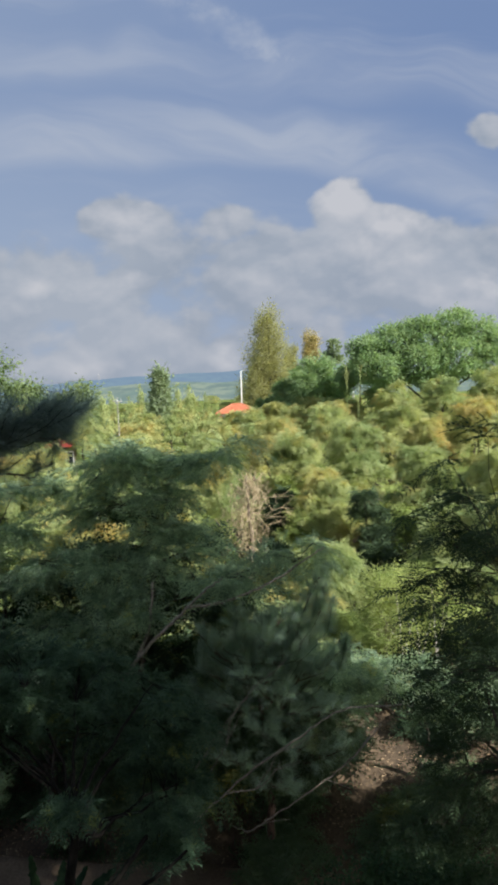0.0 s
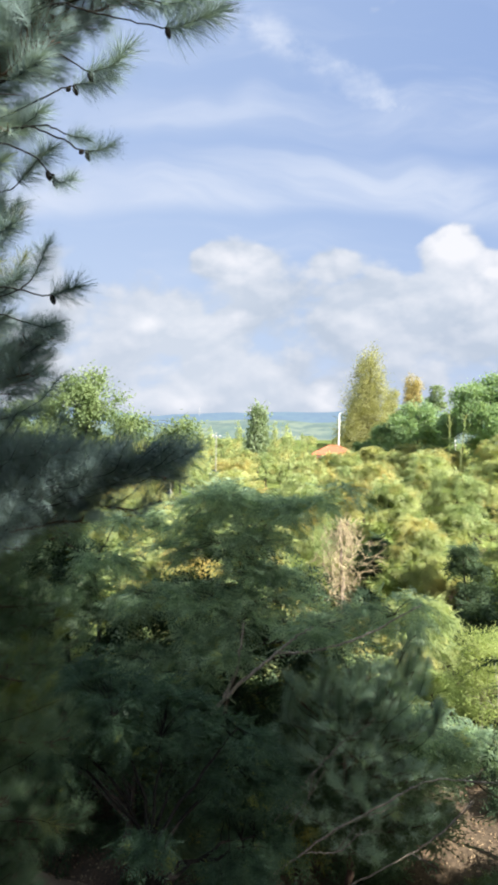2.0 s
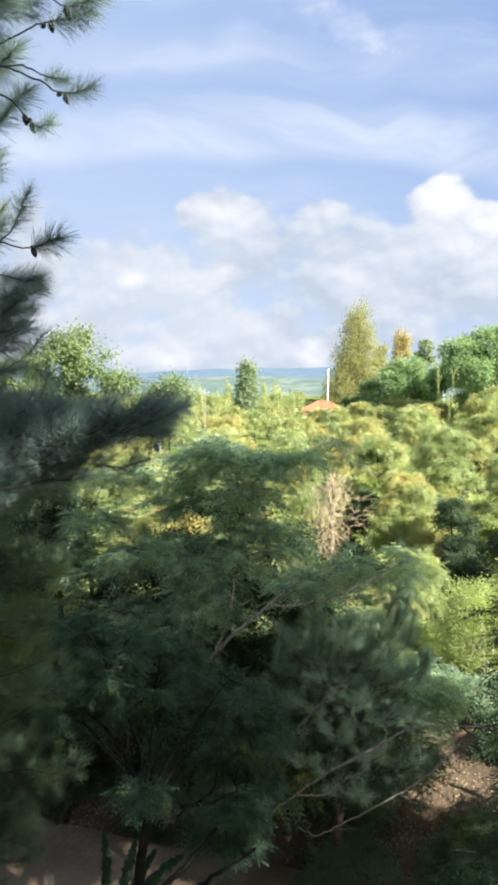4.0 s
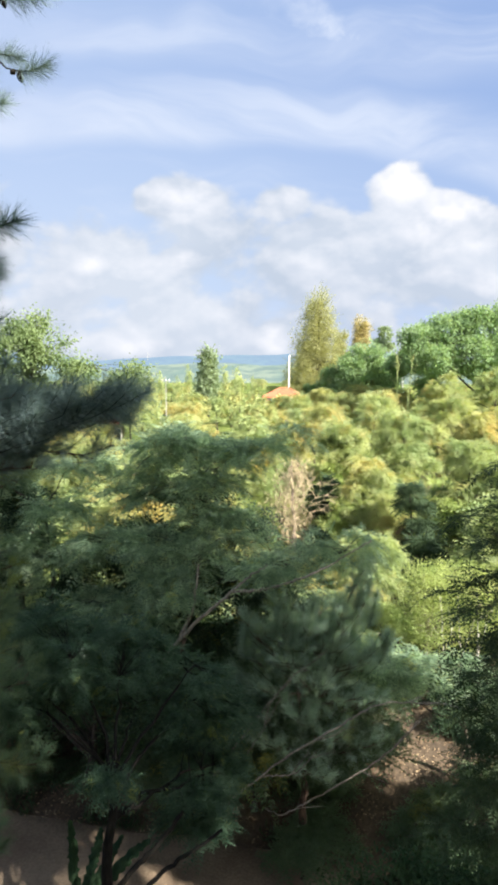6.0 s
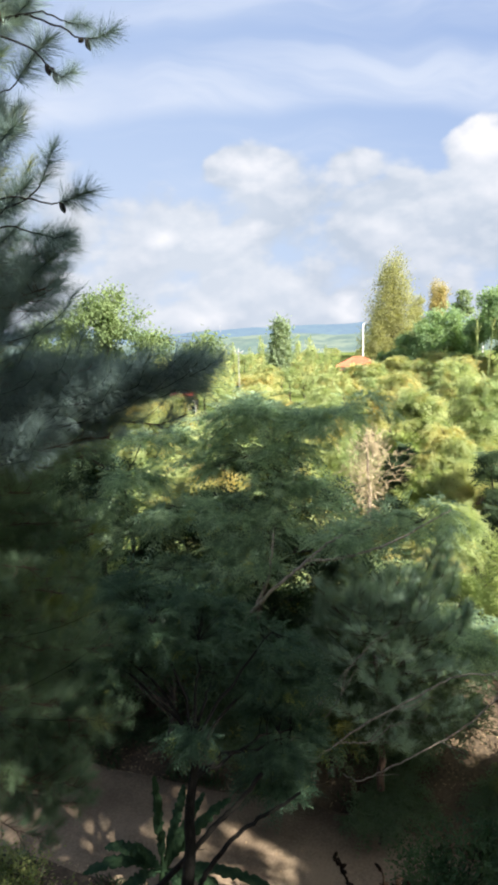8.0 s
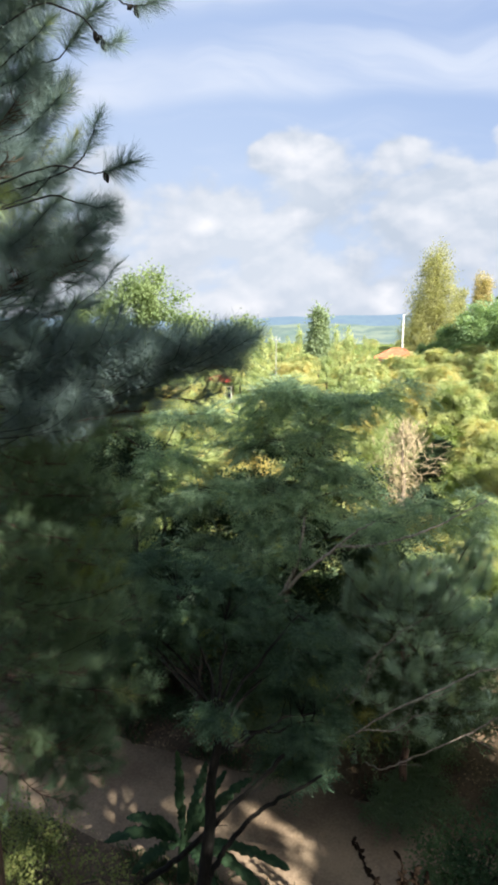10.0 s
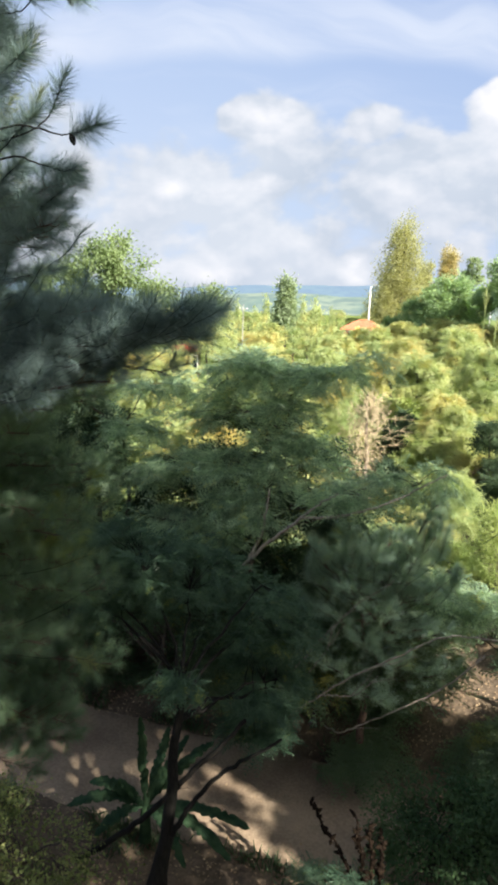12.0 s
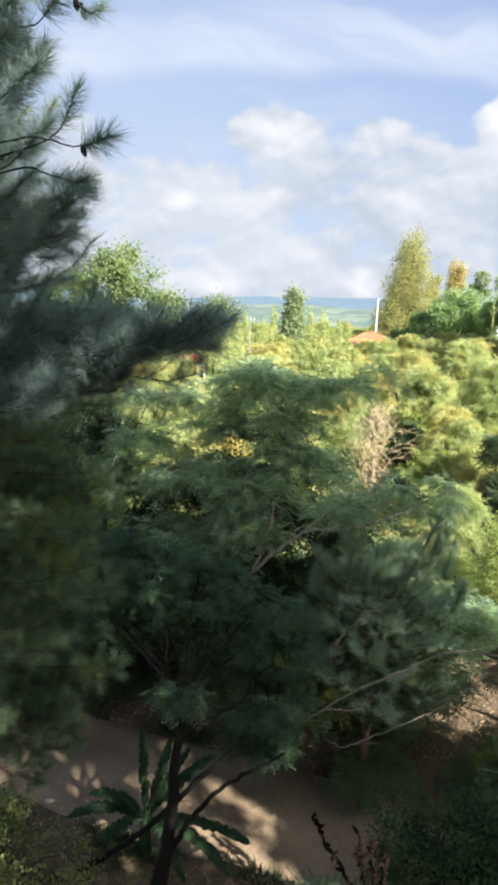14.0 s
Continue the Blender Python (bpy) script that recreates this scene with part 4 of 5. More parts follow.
tree("shrub", "tangled dark shrub below the young pine", (-0.5, 10.0, 0.7), (-0.4, 9.9, 1.9), 0.05,
     [(-0.6, 9.8, 2.3, 1.2, 0.6, 0.7), (0.9, 9.9, 2.4, 0.9, 0.6, 0.5), (-1.8, 9.9, 1.8, 0.9, 0.5, 0.5)],
     L_MIDDLE, 14, limbs=9, clumps=110, leaves=32, puff=0.23, flat=0.35, size=0.34, shape=FROND, droop=0.05, category="shrub", level=0.35)
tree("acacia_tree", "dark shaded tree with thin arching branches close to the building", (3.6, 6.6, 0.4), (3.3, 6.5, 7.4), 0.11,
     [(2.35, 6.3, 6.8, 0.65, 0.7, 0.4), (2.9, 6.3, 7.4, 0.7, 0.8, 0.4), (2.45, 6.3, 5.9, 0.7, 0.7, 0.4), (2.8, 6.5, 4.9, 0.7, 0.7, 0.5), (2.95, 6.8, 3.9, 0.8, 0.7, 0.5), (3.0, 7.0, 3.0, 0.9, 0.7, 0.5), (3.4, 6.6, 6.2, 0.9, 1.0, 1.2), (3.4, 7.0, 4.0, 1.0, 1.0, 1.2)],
     L_SHADE_DEEP, 15, limbs=16, clumps=150, size=0.22, shape=FEATHER_FINE, rise=0.05, spray=(4, 7, 0.30))
tree("acacia_tree", "low spreading feathery tree beside the sunlit litter", (3.5, 10.9, 0.7), (3.0, 10.5, 2.7), 0.05,
     [(1.34, 10.3, 3.55, 0.47, 0.42, 0.10), (1.93, 10.3, 3.42, 0.47, 0.42, 0.10), (2.55, 10.3, 3.29, 0.51, 0.46, 0.10), (3.17, 10.3, 3.26, 0.47, 0.42, 0.10), (3.6, 10.3, 3.12, 0.42, 0.4, 0.10), (1.94, 10.3, 2.91, 0.42, 0.4, 0.08), (2.81, 10.3, 2.86, 0.47, 0.42, 0.08), (3.48, 10.3, 2.75, 0.42, 0.4, 0.1)],
     L_FEATHER, 25, limbs=10, clumps=64, size=0.30, shape=FEATHER_FINE, rise=0.05, spray=(4, 6, 0.30))
# bank shrubs: leaf colour darkens by place to paint the bank's shade
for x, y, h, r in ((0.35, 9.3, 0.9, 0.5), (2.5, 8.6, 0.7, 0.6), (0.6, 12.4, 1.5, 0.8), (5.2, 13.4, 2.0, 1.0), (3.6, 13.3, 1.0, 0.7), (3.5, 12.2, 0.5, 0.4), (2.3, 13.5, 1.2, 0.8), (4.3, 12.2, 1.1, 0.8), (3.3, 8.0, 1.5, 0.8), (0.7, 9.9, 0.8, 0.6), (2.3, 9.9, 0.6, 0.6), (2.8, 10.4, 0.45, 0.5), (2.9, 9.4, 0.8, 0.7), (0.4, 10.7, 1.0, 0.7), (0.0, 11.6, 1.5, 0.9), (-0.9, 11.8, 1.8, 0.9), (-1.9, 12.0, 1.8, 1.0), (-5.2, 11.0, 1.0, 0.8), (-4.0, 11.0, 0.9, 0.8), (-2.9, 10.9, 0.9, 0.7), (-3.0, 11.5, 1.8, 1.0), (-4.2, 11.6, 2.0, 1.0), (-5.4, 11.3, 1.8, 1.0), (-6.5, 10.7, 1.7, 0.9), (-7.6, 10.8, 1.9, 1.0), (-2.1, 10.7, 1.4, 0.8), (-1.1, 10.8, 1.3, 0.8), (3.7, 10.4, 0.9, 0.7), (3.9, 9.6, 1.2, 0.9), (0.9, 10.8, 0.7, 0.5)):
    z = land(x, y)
    tree("shrub", "road bank shrub with shade put into its leaf colour", (x, y, z), (x, y, z + h * 0.7), 0.03, [(x, y, z + h * 0.75, r * 0.6, r * 0.6, h * 0.2), (x - r * 0.4, y, z + h * 0.45, r * 0.5, r * 0.5, h * 0.2), (x + r * 0.4, y, z + h * 0.4, r * 0.5, r * 0.5, h * 0.2)],
         L_MIDDLE if y < 11.5 and x > -1.5 else L_SHADE_DEEP if y < 11.5 else L_SHADE, int(600 + x * 10 + y), limbs=6, clumps=32, size=0.21, shape=FROND_DARK, category="shrub", sides=5, group="bank shrubs", spray=(4, 5, 0.2, 2.5, 0.3))

# ---- sunlit growth beyond ----
tree("shrub", "bright lime-green shrub with pale stems in full sun", (3.2, 14.2, 0.9), (3.2, 14.2, 3.2), 0.06,
     [(3.15, 14, 3.35, 0.5, 0.8, 0.5), (3.8, 14, 3.55, 0.7, 0.8, 0.5), (3.3, 13.8, 2.7, 0.6, 0.8, 0.6), (4.4, 14.2, 3.2, 0.7, 0.8, 0.7)],
     L_LIME, 16, BARK_PALE, limbs=12, clumps=230, leaves=150, puff=0.17, flat=0.6, size=0.046, droop=0.2, category="shrub", bulge=0.5, level=0.45)
for k, (x, y, h) in enumerate(((3.35, 13.2, 2.9), (3.75, 13.3, 2.7), (4.15, 13.4, 3.0))):
    stems("bare_sapling", "thin pale bare sapling among the lime-green leaves", "sapling", [([(x, y, 0.8), (x + 0.05, y, 0.8 + h * 0.5), (x - 0.08, y, 0.8 + h)], 0.020, 0.007), ([(x + 0.04, y, 0.8 + h * 0.45), (x + 0.3, y, 0.8 + h * 0.8)], 0.012, 0.005)], BARK_WHITE, 46 + k, 3)
tree("shade_tree", "leafy light green tree standing against the sky", (-7.0, 16.6, 0.5), (-6.7, 16.4, 8.6), 0.15,
     [(-6.75, 16.3, 9.2, 0.5, 0.6, 0.45), (-7.3, 16.3, 8.7, 0.8, 0.8, 0.6), (-6.35, 16.3, 8.7, 0.45, 0.6, 0.45), (-5.5, 16.4, 8.3, 0.38, 0.5, 0.28), (-7.5, 16.3, 7.6, 1.1, 1.0, 0.7), (-4.35, 16.6, 8.1, 0.38, 0.5, 0.3), (-6.3, 16.4, 7.3, 0.7, 0.8, 0.5), (-8.3, 16.4, 8.3, 0.7, 0.8, 0.5)],
     L_LIGHT, 17, limbs=10, clumps=150, leaves=200, puff=0.17, flat=0.75, size=0.10, shape=leaf_shape(0.5), droop=0.3)


def forest_tree(label, base, h, r, foliage, seed, leaves=55, size=0.2, name="wild_tree", clumps=70, spread=1.0, bark_mat=None, shape=None, squat=0.52, count=15, round_=0.33, spray=None):
    """A full-crowned tree of the wooded slope, h high and r wide."""
    rng = np.random.default_rng(seed)
    x, y, z = base
    lumps = []
    for i in range(count):
        a = i * 2.4 + rng.uniform(0, 1)
        q = (0.15 + 0.6 * (i / count)) * r * rng.uniform(0.8, 1.2)
        zz = z + h * (0.93 - squat * 1.1 * (i / count) ** 1.2 + rng.uniform(-0.08, 0.05))
        w = r * (rng.uniform(0.13, 0.30) if spray else rng.uniform(0.22, 0.44))
        lumps.append((x + q * math.cos(a), y + q * math.sin(a), zz, w, w, w * round_))
    return tree(name, label, (x, y, z), (x + rng.uniform(-0.3, 0.3), y, z + h * 0.8), 0.03 + 0.014 * h, lumps, foliage, seed, bark_mat, limbs=count, clumps=clumps, leaves=leaves,
                puff=(0.06 * r + 0.08) * spread, flat=round_, size=size, shape=shape or spray_shape(rng), droop=0.22, outward=1.2, sides=5, shell=0.35, bulge=0.4, level=0.24, spray=spray)


rng = np.random.default_rng(77)
FROND_NEAR = frond_shape(6, 0.38, 0.10)
FROND_FAR = frond_shape(4, 0.42, 0.15)
KINDS = [(L_SUNNY, "yellow-green feathery tree of the sunlit slope"), (L_OCHRE, "sunlit ochre-tipped tree with loose crown"),
         (L_FRESH, "blue-green feathery tree of the sunlit slope"), (L_FRESH, "green tree among the yellow ones")]
# x, y, height of the top, reach of the crown, kind
spots = [(2.4, 18.6, 3.6, 1.2, 2), (6.2, 18.4, 4.3, 1.4, 2), (7.9, 17.6, 5.0, 1.7, 0), (-4.3, 17.6, 4.9, 1.2, 1), (-5.6, 18.6, 4.6, 1.4, 0), (-9.4, 19.0, 5.2, 2.0, 3),
         (-2.5, 20.8, 4.6, 1.4, 0), (3.0, 24.2, 5.0, 1.4, 0), (6.9, 24.6, 5.6, 1.6, 2), (9.2, 22.6, 5.6, 1.8, 0), (-1.7, 26.6, 5.4, 1.7, 0), (2.4, 29.5, 5.9, 1.8, 0),
         (-4.8, 25.4, 5.2, 1.9, 3), (-8.3, 24.6, 5.4, 2.1, 0), (5.3, 31.0, 6.4, 2.0, 2), (8.8, 31.5, 6.0, 2.0, 1), (12.6, 29.0, 6.9, 2.3, 0), (1.4, 36.0, 6.1, 2.2, 1),
         (-2.3, 35.0, 5.5, 2.2, 2), (-6.2, 34.0, 5.6, 2.4, 0), (-12.0, 38.5, 4.5, 1.7, 0), (11.5, 52, 7.5, 2.4, 0), (15.0, 50, 8.1, 2.6, 2), (19.0, 50, 8.6, 2.8, 0), (22.5, 48, 8.7, 3.0, 1), (-11.6, 33.0, 5.0, 2.2, 1), (4.6, 38.5, 6.5, 2.2, 2), (9.4, 39.0, 6.9, 2.3, 0), (13.6, 38.0, 7.0, 2.5, 1), (17.5, 37.0, 7.2, 2.8, 0), (16.5, 29.0, 6.8, 2.4, 2)]
for made, (x, y, top, r, k) in enumerate(spots):
    z = land(x, y)
    forest_tree(KINDS[k][1], (x, y, z), top - z, r, KINDS[k][0], 200 + made, clumps=150 if y < 30 else 110, size=0.21 + 0.0055 * y, shape=FROND_NEAR if y < 27 else FROND_FAR, count=22, spray=(4, 6, 0.20 + 0.006 * y, 2.2, 0.5))
# shaded hollows of the wood, painted by added shrubs with near-black leaves
for x, y, top, r in ((4.3, 21.8, 4.6, 1.0), (4.4, 20.2, 3.0, 0.9), (1.35, 25.0, 3.9, 0.75)):
    forest_tree("shrub in shade-dark leaves, added to fill a shaded gap", (x, y, land(x, y)), top - land(x, y), r, L_SHADE_DEEP, int(260 + x), clumps=70, size=0.32, shape=FROND_FAR, name="shrub", squat=0.75, spray=(4, 6, 0.3, 2.2, 0.5))
# the wood farther back, from a few kinds of tree
stock = [forest_tree(KINDS[k][1], (0, 0, 0), 6.0, 2.5, KINDS[k][0], 300 + k, clumps=60, size=0.55, shape=FROND_FAR, spray=(3, 5, 0.65, 2.2, 0.5)) for k in range(4)]
places = []
for y in (46, 54, 63, 73, 84, 97, 115):
    step = 3.9 + y * 0.01
    for i in range(int(y * 1.0 / step)):
        places.append((-0.54 * y + step * i + rng.uniform(-1.3, 1.3), y + rng.uniform(-3, 3)))
for i, (x, y) in enumerate(places):
    k = i if i < 4 else int(rng.choice(4, p=(0.45, 0.25, 0.2, 0.1)))
    z = land(x, y)
    drop = (2.0 if x > 2 else 2.45) if y < 80 else (1.7 if x > 2 else 1.35)
    top = 8.4 - math.tan(radians(drop)) * y + rng.uniform(-1.1, 0.45)
    if -7.5 < x * 80 / y < 3 and y < 86:
        top = min(top, 8.4 - 0.055 * y)
    f = max((top - z) / 6.0, 0.3)
    m = Matrix.LocRotScale((x, y, z), Euler((0, 0, rng.uniform(0, 6.28))), (max(f, 0.85), max(f, 0.85), f))
    if i < 4:
        stock[k].matrix_basis = m
    else:
        copy_thing(stock[k], m)
for x, y, top, r in ((-4.6, 75, 4.3, 1.6), (0.7, 75, 4.75, 1.7), (-1.6, 74, 4.45, 1.6), (2.9, 77, 4.8, 1.6)):
    forest_tree("yellow-green tree in front of the house", (x, y, land(x, y)), top - land(x, y), r, L_SUNNY, int(350 + x), clumps=50, leaves=20, size=0.42)
for k, (x, top) in enumerate(((0.7, 5.75), (2.6, 6.1), (4.5, 6.05), (6.3, 6.3), (8.2, 6.2), (10.0, 6.2))):
    y = 62 + 1.5 * (k % 2)
    forest_tree(KINDS[k % 2][1], (x, y, land(x, y)), top - land(x, y), 1.9, KINDS[k % 2][0], 370 + k, clumps=80, size=0.5, shape=FROND_FAR, spray=(3, 5, 0.5, 2.2, 0.5))
# undergrowth between the road and the slope
low = [forest_tree("low leafy shrub in the undergrowth", (0, 0, 0), 2.0, 1.1, mat, 330 + k, clumps=34, size=0.26, name="shrub", shape=FROND_FAR, squat=0.6, spray=(4, 6, 0.26, 2.2, 0.5)) for k, mat in enumerate((L_LIME, L_SUNNY, L_FRESH, L_MIDDLE))]
for ob in low:
    tagged(ob, category="shrub")
first = [True] * 4
for i in range(100):
    y = 11.7 + 20.0 * (i / 100) ** 1.35
    x = (-0.55 + 0.98 * ((i * 0.618034) % 1.0)) * (y + 5)
    if (x - 2.8) ** 2 / 1.8 + (y - 12.4) ** 2 / 3.4 < 1 or (0.13 < x / (y + 0.65) < 0.235 and 15 < y < 22):
        continue
    if abs(x - 0.5) < 1.6 and 15.5 < y < 24.5:
        continue
    # shade for the nearer shrubs is put into their leaf colour
    k = (0, 2, 1)[i % 3] if y > 13.7 else 3
    f = rng.uniform(0.75, 1.35) * (1.0 + 0.02 * (y - 12))
    m = Matrix.LocRotScale((x, y, land(x, y) - 0.05), Euler((0, 0, rng.uniform(0, 6.28))), (f * 1.1, f * 1.1, f))
    if first[k]:
        low[k].matrix_basis, first[k] = m, False
    else:
        copy_thing(low[k], m)

for x, y, h, r, mat in ((2.0, 17.4, 1.5, 0.9, L_SUNNY), (2.6, 16.2, 1.3, 0.8, L_LIME), (1.0, 20.6, 1.2, 0.9, L_OCHRE), (0.3, 18.0, 1.3, 0.9, L_SUNNY), (1.2, 16.0, 1.3, 0.9, L_FRESH)):
    tagged(forest_tree("low sunlit shrub among the slope trees", (x, y, land(x, y)), h, r, mat, int(700 + 10 * x), clumps=40, size=0.26, name="shrub", shape=FROND_FAR, squat=0.6, spray=(4, 6, 0.26, 2.2, 0.5)), category="shrub")

# ---- marked trees on the skyline ----
def cone_tree(name, label, base, h, r, foliage, seed, low=0.12, peaks=((0, 0, 1.0),), size=0.35, clumps=150, leaves=40, tip=0.12, form=1.0):
    """A tall tree, narrow at the top, with upswept tufts."""
    lumps = []
    x, y, z = base
    for px, py, ph in peaks:
        for i in range(9):
            f = low + (1 - low) * i / 8
            w = r * max(tip, (1 - f) ** form) / (1.0 if len(peaks) == 1 else 1.25)
            lumps.append((x + px, y + py, z + h * ph * (f * 0.96), w, w, h * 0.07))
    rng = np.random.default_rng(seed)
    return tree(name, label, base, (x, y, z + h * 0.86), 0.02 * h, lumps, foliage, seed, limbs=14, clumps=clumps, leaves=leaves, puff=min(0.11 * r, 0.4) + 0.1, flat=1.2,
                size=size, shape=leaf_shape(0.5), droop=-0.4, outward=0.3, sides=5, shell=0.3, bulge=0.6, level=0.35)


cone_tree("casuarina_tree", "tall pointed yellow-green tree rising above the wood", (3.1, 95, -0.3), 19.8, 6.5, L_OLIVE, 401, peaks=((-0.9, 0, 0.93), (0.6, 0, 1.0)), clumps=600, leaves=115, size=0.25, tip=0.05, form=0.74)
cone_tree("casuarina_tree", "smaller rusty yellow tree on the skyline", (10.3, 105, -0.3), 15.4, 2.0, L_RUST, 402, low=0.3, tip=0.55, clumps=120, leaves=110, size=0.28)
cone_tree("casuarina_tree", "rusty olive treetop beside the tall tree", (6.9, 104, -0.3), 13.2, 2.1, L_OLIVE, 403, low=0.3, tip=0.45, clumps=110, leaves=110, size=0.28)
cone_tree("casuarina_tree", "small pointed green tree on a bare stem", (-11.4, 85, 0.0), 9.4, 2.9, L_HAZY, 404, low=0.40, tip=0.22, clumps=210, leaves=36, size=0.46)
forest_tree("open-crowned grey-green tree on the skyline", (13.4, 100, 0), 14.0, 1.9, L_HAZY, 405, leaves=18, size=0.7, clumps=46, round_=0.7)
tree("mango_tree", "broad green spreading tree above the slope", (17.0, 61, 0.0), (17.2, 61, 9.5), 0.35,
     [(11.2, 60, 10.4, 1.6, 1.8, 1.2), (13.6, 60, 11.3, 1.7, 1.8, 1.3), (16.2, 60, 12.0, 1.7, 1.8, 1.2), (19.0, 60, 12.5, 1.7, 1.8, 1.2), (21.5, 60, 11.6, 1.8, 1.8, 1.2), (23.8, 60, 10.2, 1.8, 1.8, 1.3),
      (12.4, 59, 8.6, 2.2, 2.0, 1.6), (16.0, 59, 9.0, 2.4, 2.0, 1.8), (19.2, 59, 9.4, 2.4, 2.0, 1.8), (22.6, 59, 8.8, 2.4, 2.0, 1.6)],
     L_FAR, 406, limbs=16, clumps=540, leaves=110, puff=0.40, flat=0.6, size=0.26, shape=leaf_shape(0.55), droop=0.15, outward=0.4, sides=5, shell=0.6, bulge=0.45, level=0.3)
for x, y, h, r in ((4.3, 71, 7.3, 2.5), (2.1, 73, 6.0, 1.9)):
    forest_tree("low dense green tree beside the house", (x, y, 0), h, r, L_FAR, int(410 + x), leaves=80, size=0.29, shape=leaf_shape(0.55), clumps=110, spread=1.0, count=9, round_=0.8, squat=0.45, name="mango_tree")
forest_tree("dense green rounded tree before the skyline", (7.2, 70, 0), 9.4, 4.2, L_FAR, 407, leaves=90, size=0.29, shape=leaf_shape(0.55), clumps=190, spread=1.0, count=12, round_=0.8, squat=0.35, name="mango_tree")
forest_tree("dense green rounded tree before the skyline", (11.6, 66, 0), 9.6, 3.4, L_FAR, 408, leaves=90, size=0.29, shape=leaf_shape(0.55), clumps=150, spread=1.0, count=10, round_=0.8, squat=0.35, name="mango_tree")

# slender saplings standing out of the far wood
sapling = cone_tree("sapling", "slender yellow-green sapling in the far wood", (0, 0, 0), 6.6, 1.7, L_SUNNY, 420, low=0.25, tip=0.25, clumps=60, leaves=40, size=0.28)
rng = np.random.default_rng(421)
for i in range(15):
    y = rng.uniform(58, 80)
    x = y * (-0.225 + 0.19 * ((i * 0.618) % 1.0)) if i < 9 else y * (0.04 + 0.28 * rng.uniform(0, 1))
    if abs(x / y + 0.134) < 0.025:
        x += 0.05 * y
    top = 8.4 - y * rng.uniform(0.018, 0.036)
    if -0.055 < x / y < 0.012:
        top = 8.4 - 0.056 * y
    f = top / 6.6
    m = Matrix.LocRotScale((x, y, 0), Euler((0, 0, rng.uniform(0, 6.28))), (f * 0.8, f * 0.8, f))
    if i == 0:
        sapling.matrix_basis = m
    else:
        copy_thing(sapling, m)


# ---- tall unseen trees, added to shade and dapple the foreground ----
for k, (x, y) in enumerate(((11.5, 0.8), (9.1, -2.7), (6.9, -6.4), (7.3, 1.0))):
    tree("shade_tree", "tall unseen tree added to shade the foreground", (x, y, 0.4), (x, y, 17.0), 0.28,
         [(x, y, 17.0, *((1.5, 1.5, 1.2) if k == 0 else (2.1, 2.1, 1.6))), (x, y, 14.8, 2.5, 2.5, 1.9)] * (2 if k == 1 else 1) + [(x, y, 12.3 if k == 0 else 12.0, *((1.75, 1.75, 1.2) if k == 0 else (2.5, 2.5, 1.9))), (x, y, 9.4, *((1.2, 1.2, 0.9) if k == 0 else (1.6, 1.6, 1.1) if k == 3 else (2.3, 2.3, 1.8)))],
         L_BROAD, 500 + k, limbs=14, clumps=(116, 142, 148, 90)[k], leaves=29, puff=0.36, flat=0.7, size=0.38, shape=leaf_shape(0.6))
tree("shade_tree", "lower unseen tree added to shade the foreground", (9.3, 3.9, 0.4), (9.3, 3.9, 8.0), 0.2, [(9.3, 3.8, 8.2, 1.8, 1.8, 1.2), (9.3, 3.9, 6.2, 1.9, 1.9, 1.4), (9.1, 3.6, 4.4, 1.7, 1.7, 1.2)],
     L_BROAD, 505, limbs=10, clumps=110, leaves=29, puff=0.36, flat=0.7, size=0.38, shape=leaf_shape(0.6))


# ---- banana plant at the roadside ----
def banana_leaf(start, tip, width, rng, lift=0.35):
    """One blade with its rib, bending over towards its tip, torn along the edge."""
    start, tip = np.asarray(start, dtype=float), np.asarray(tip, dtype=float)
    k, c = 34, 7
    t = np.linspace(0, 1, k)[:, None]
    length = np.linalg.norm(tip - start)
    mid = (start + tip) / 2 + np.array([0, 0, lift * length])
    rib = (1 - t) ** 2 * start + 2 * t * (1 - t) * mid + t ** 2 * tip
    d = unit(np.gradient(rib, axis=0))
    side = unit(np.cross(d, (0.05, -0.25, 1.0)))
    up = np.cross(side, d)
    half = width * 0.70 * np.clip(np.sin(np.pi * np.clip((t[:, 0] - 0.14) / 0.86, 0, 1) ** 0.85), 0, 1) ** 0.38 * 0.5 + 0.006
    s = Soup()
    for sg in (-1, 1):
        a = np.linspace(0, 1, c)
        tear = 1 - 0.30 * (rng.uniform(0, 1, k) > 0.55) * rng.uniform(0.2, 1.6, k)
        pts = rib[:, None] + side[:, None] * (sg * half * tear)[:, None, None] * a[None, :, None]
        pts = pts + up[:, None] * (half[:, None] * (0.35 * a - 0.55 * a ** 2)[None, :])[:, :, None]
        pts[:, 1:] += up[:, None] * (0.012 * np.sin(np.arange(k) * 1.9 + sg))[:, None, None]
        i, j = np.meshgrid(np.arange(k - 1), np.arange(c - 1), indexing="ij")
        s.add(pts.reshape(-1, 3), np.stack([i * c + j, (i + 1) * c + j, (i + 1) * c + j + 1, i * c + j + 1], -1).reshape(-1, 4))
    s.tube(rib - up * 0.012, np.linspace(0.026, 0.005, k), 6)
    return s


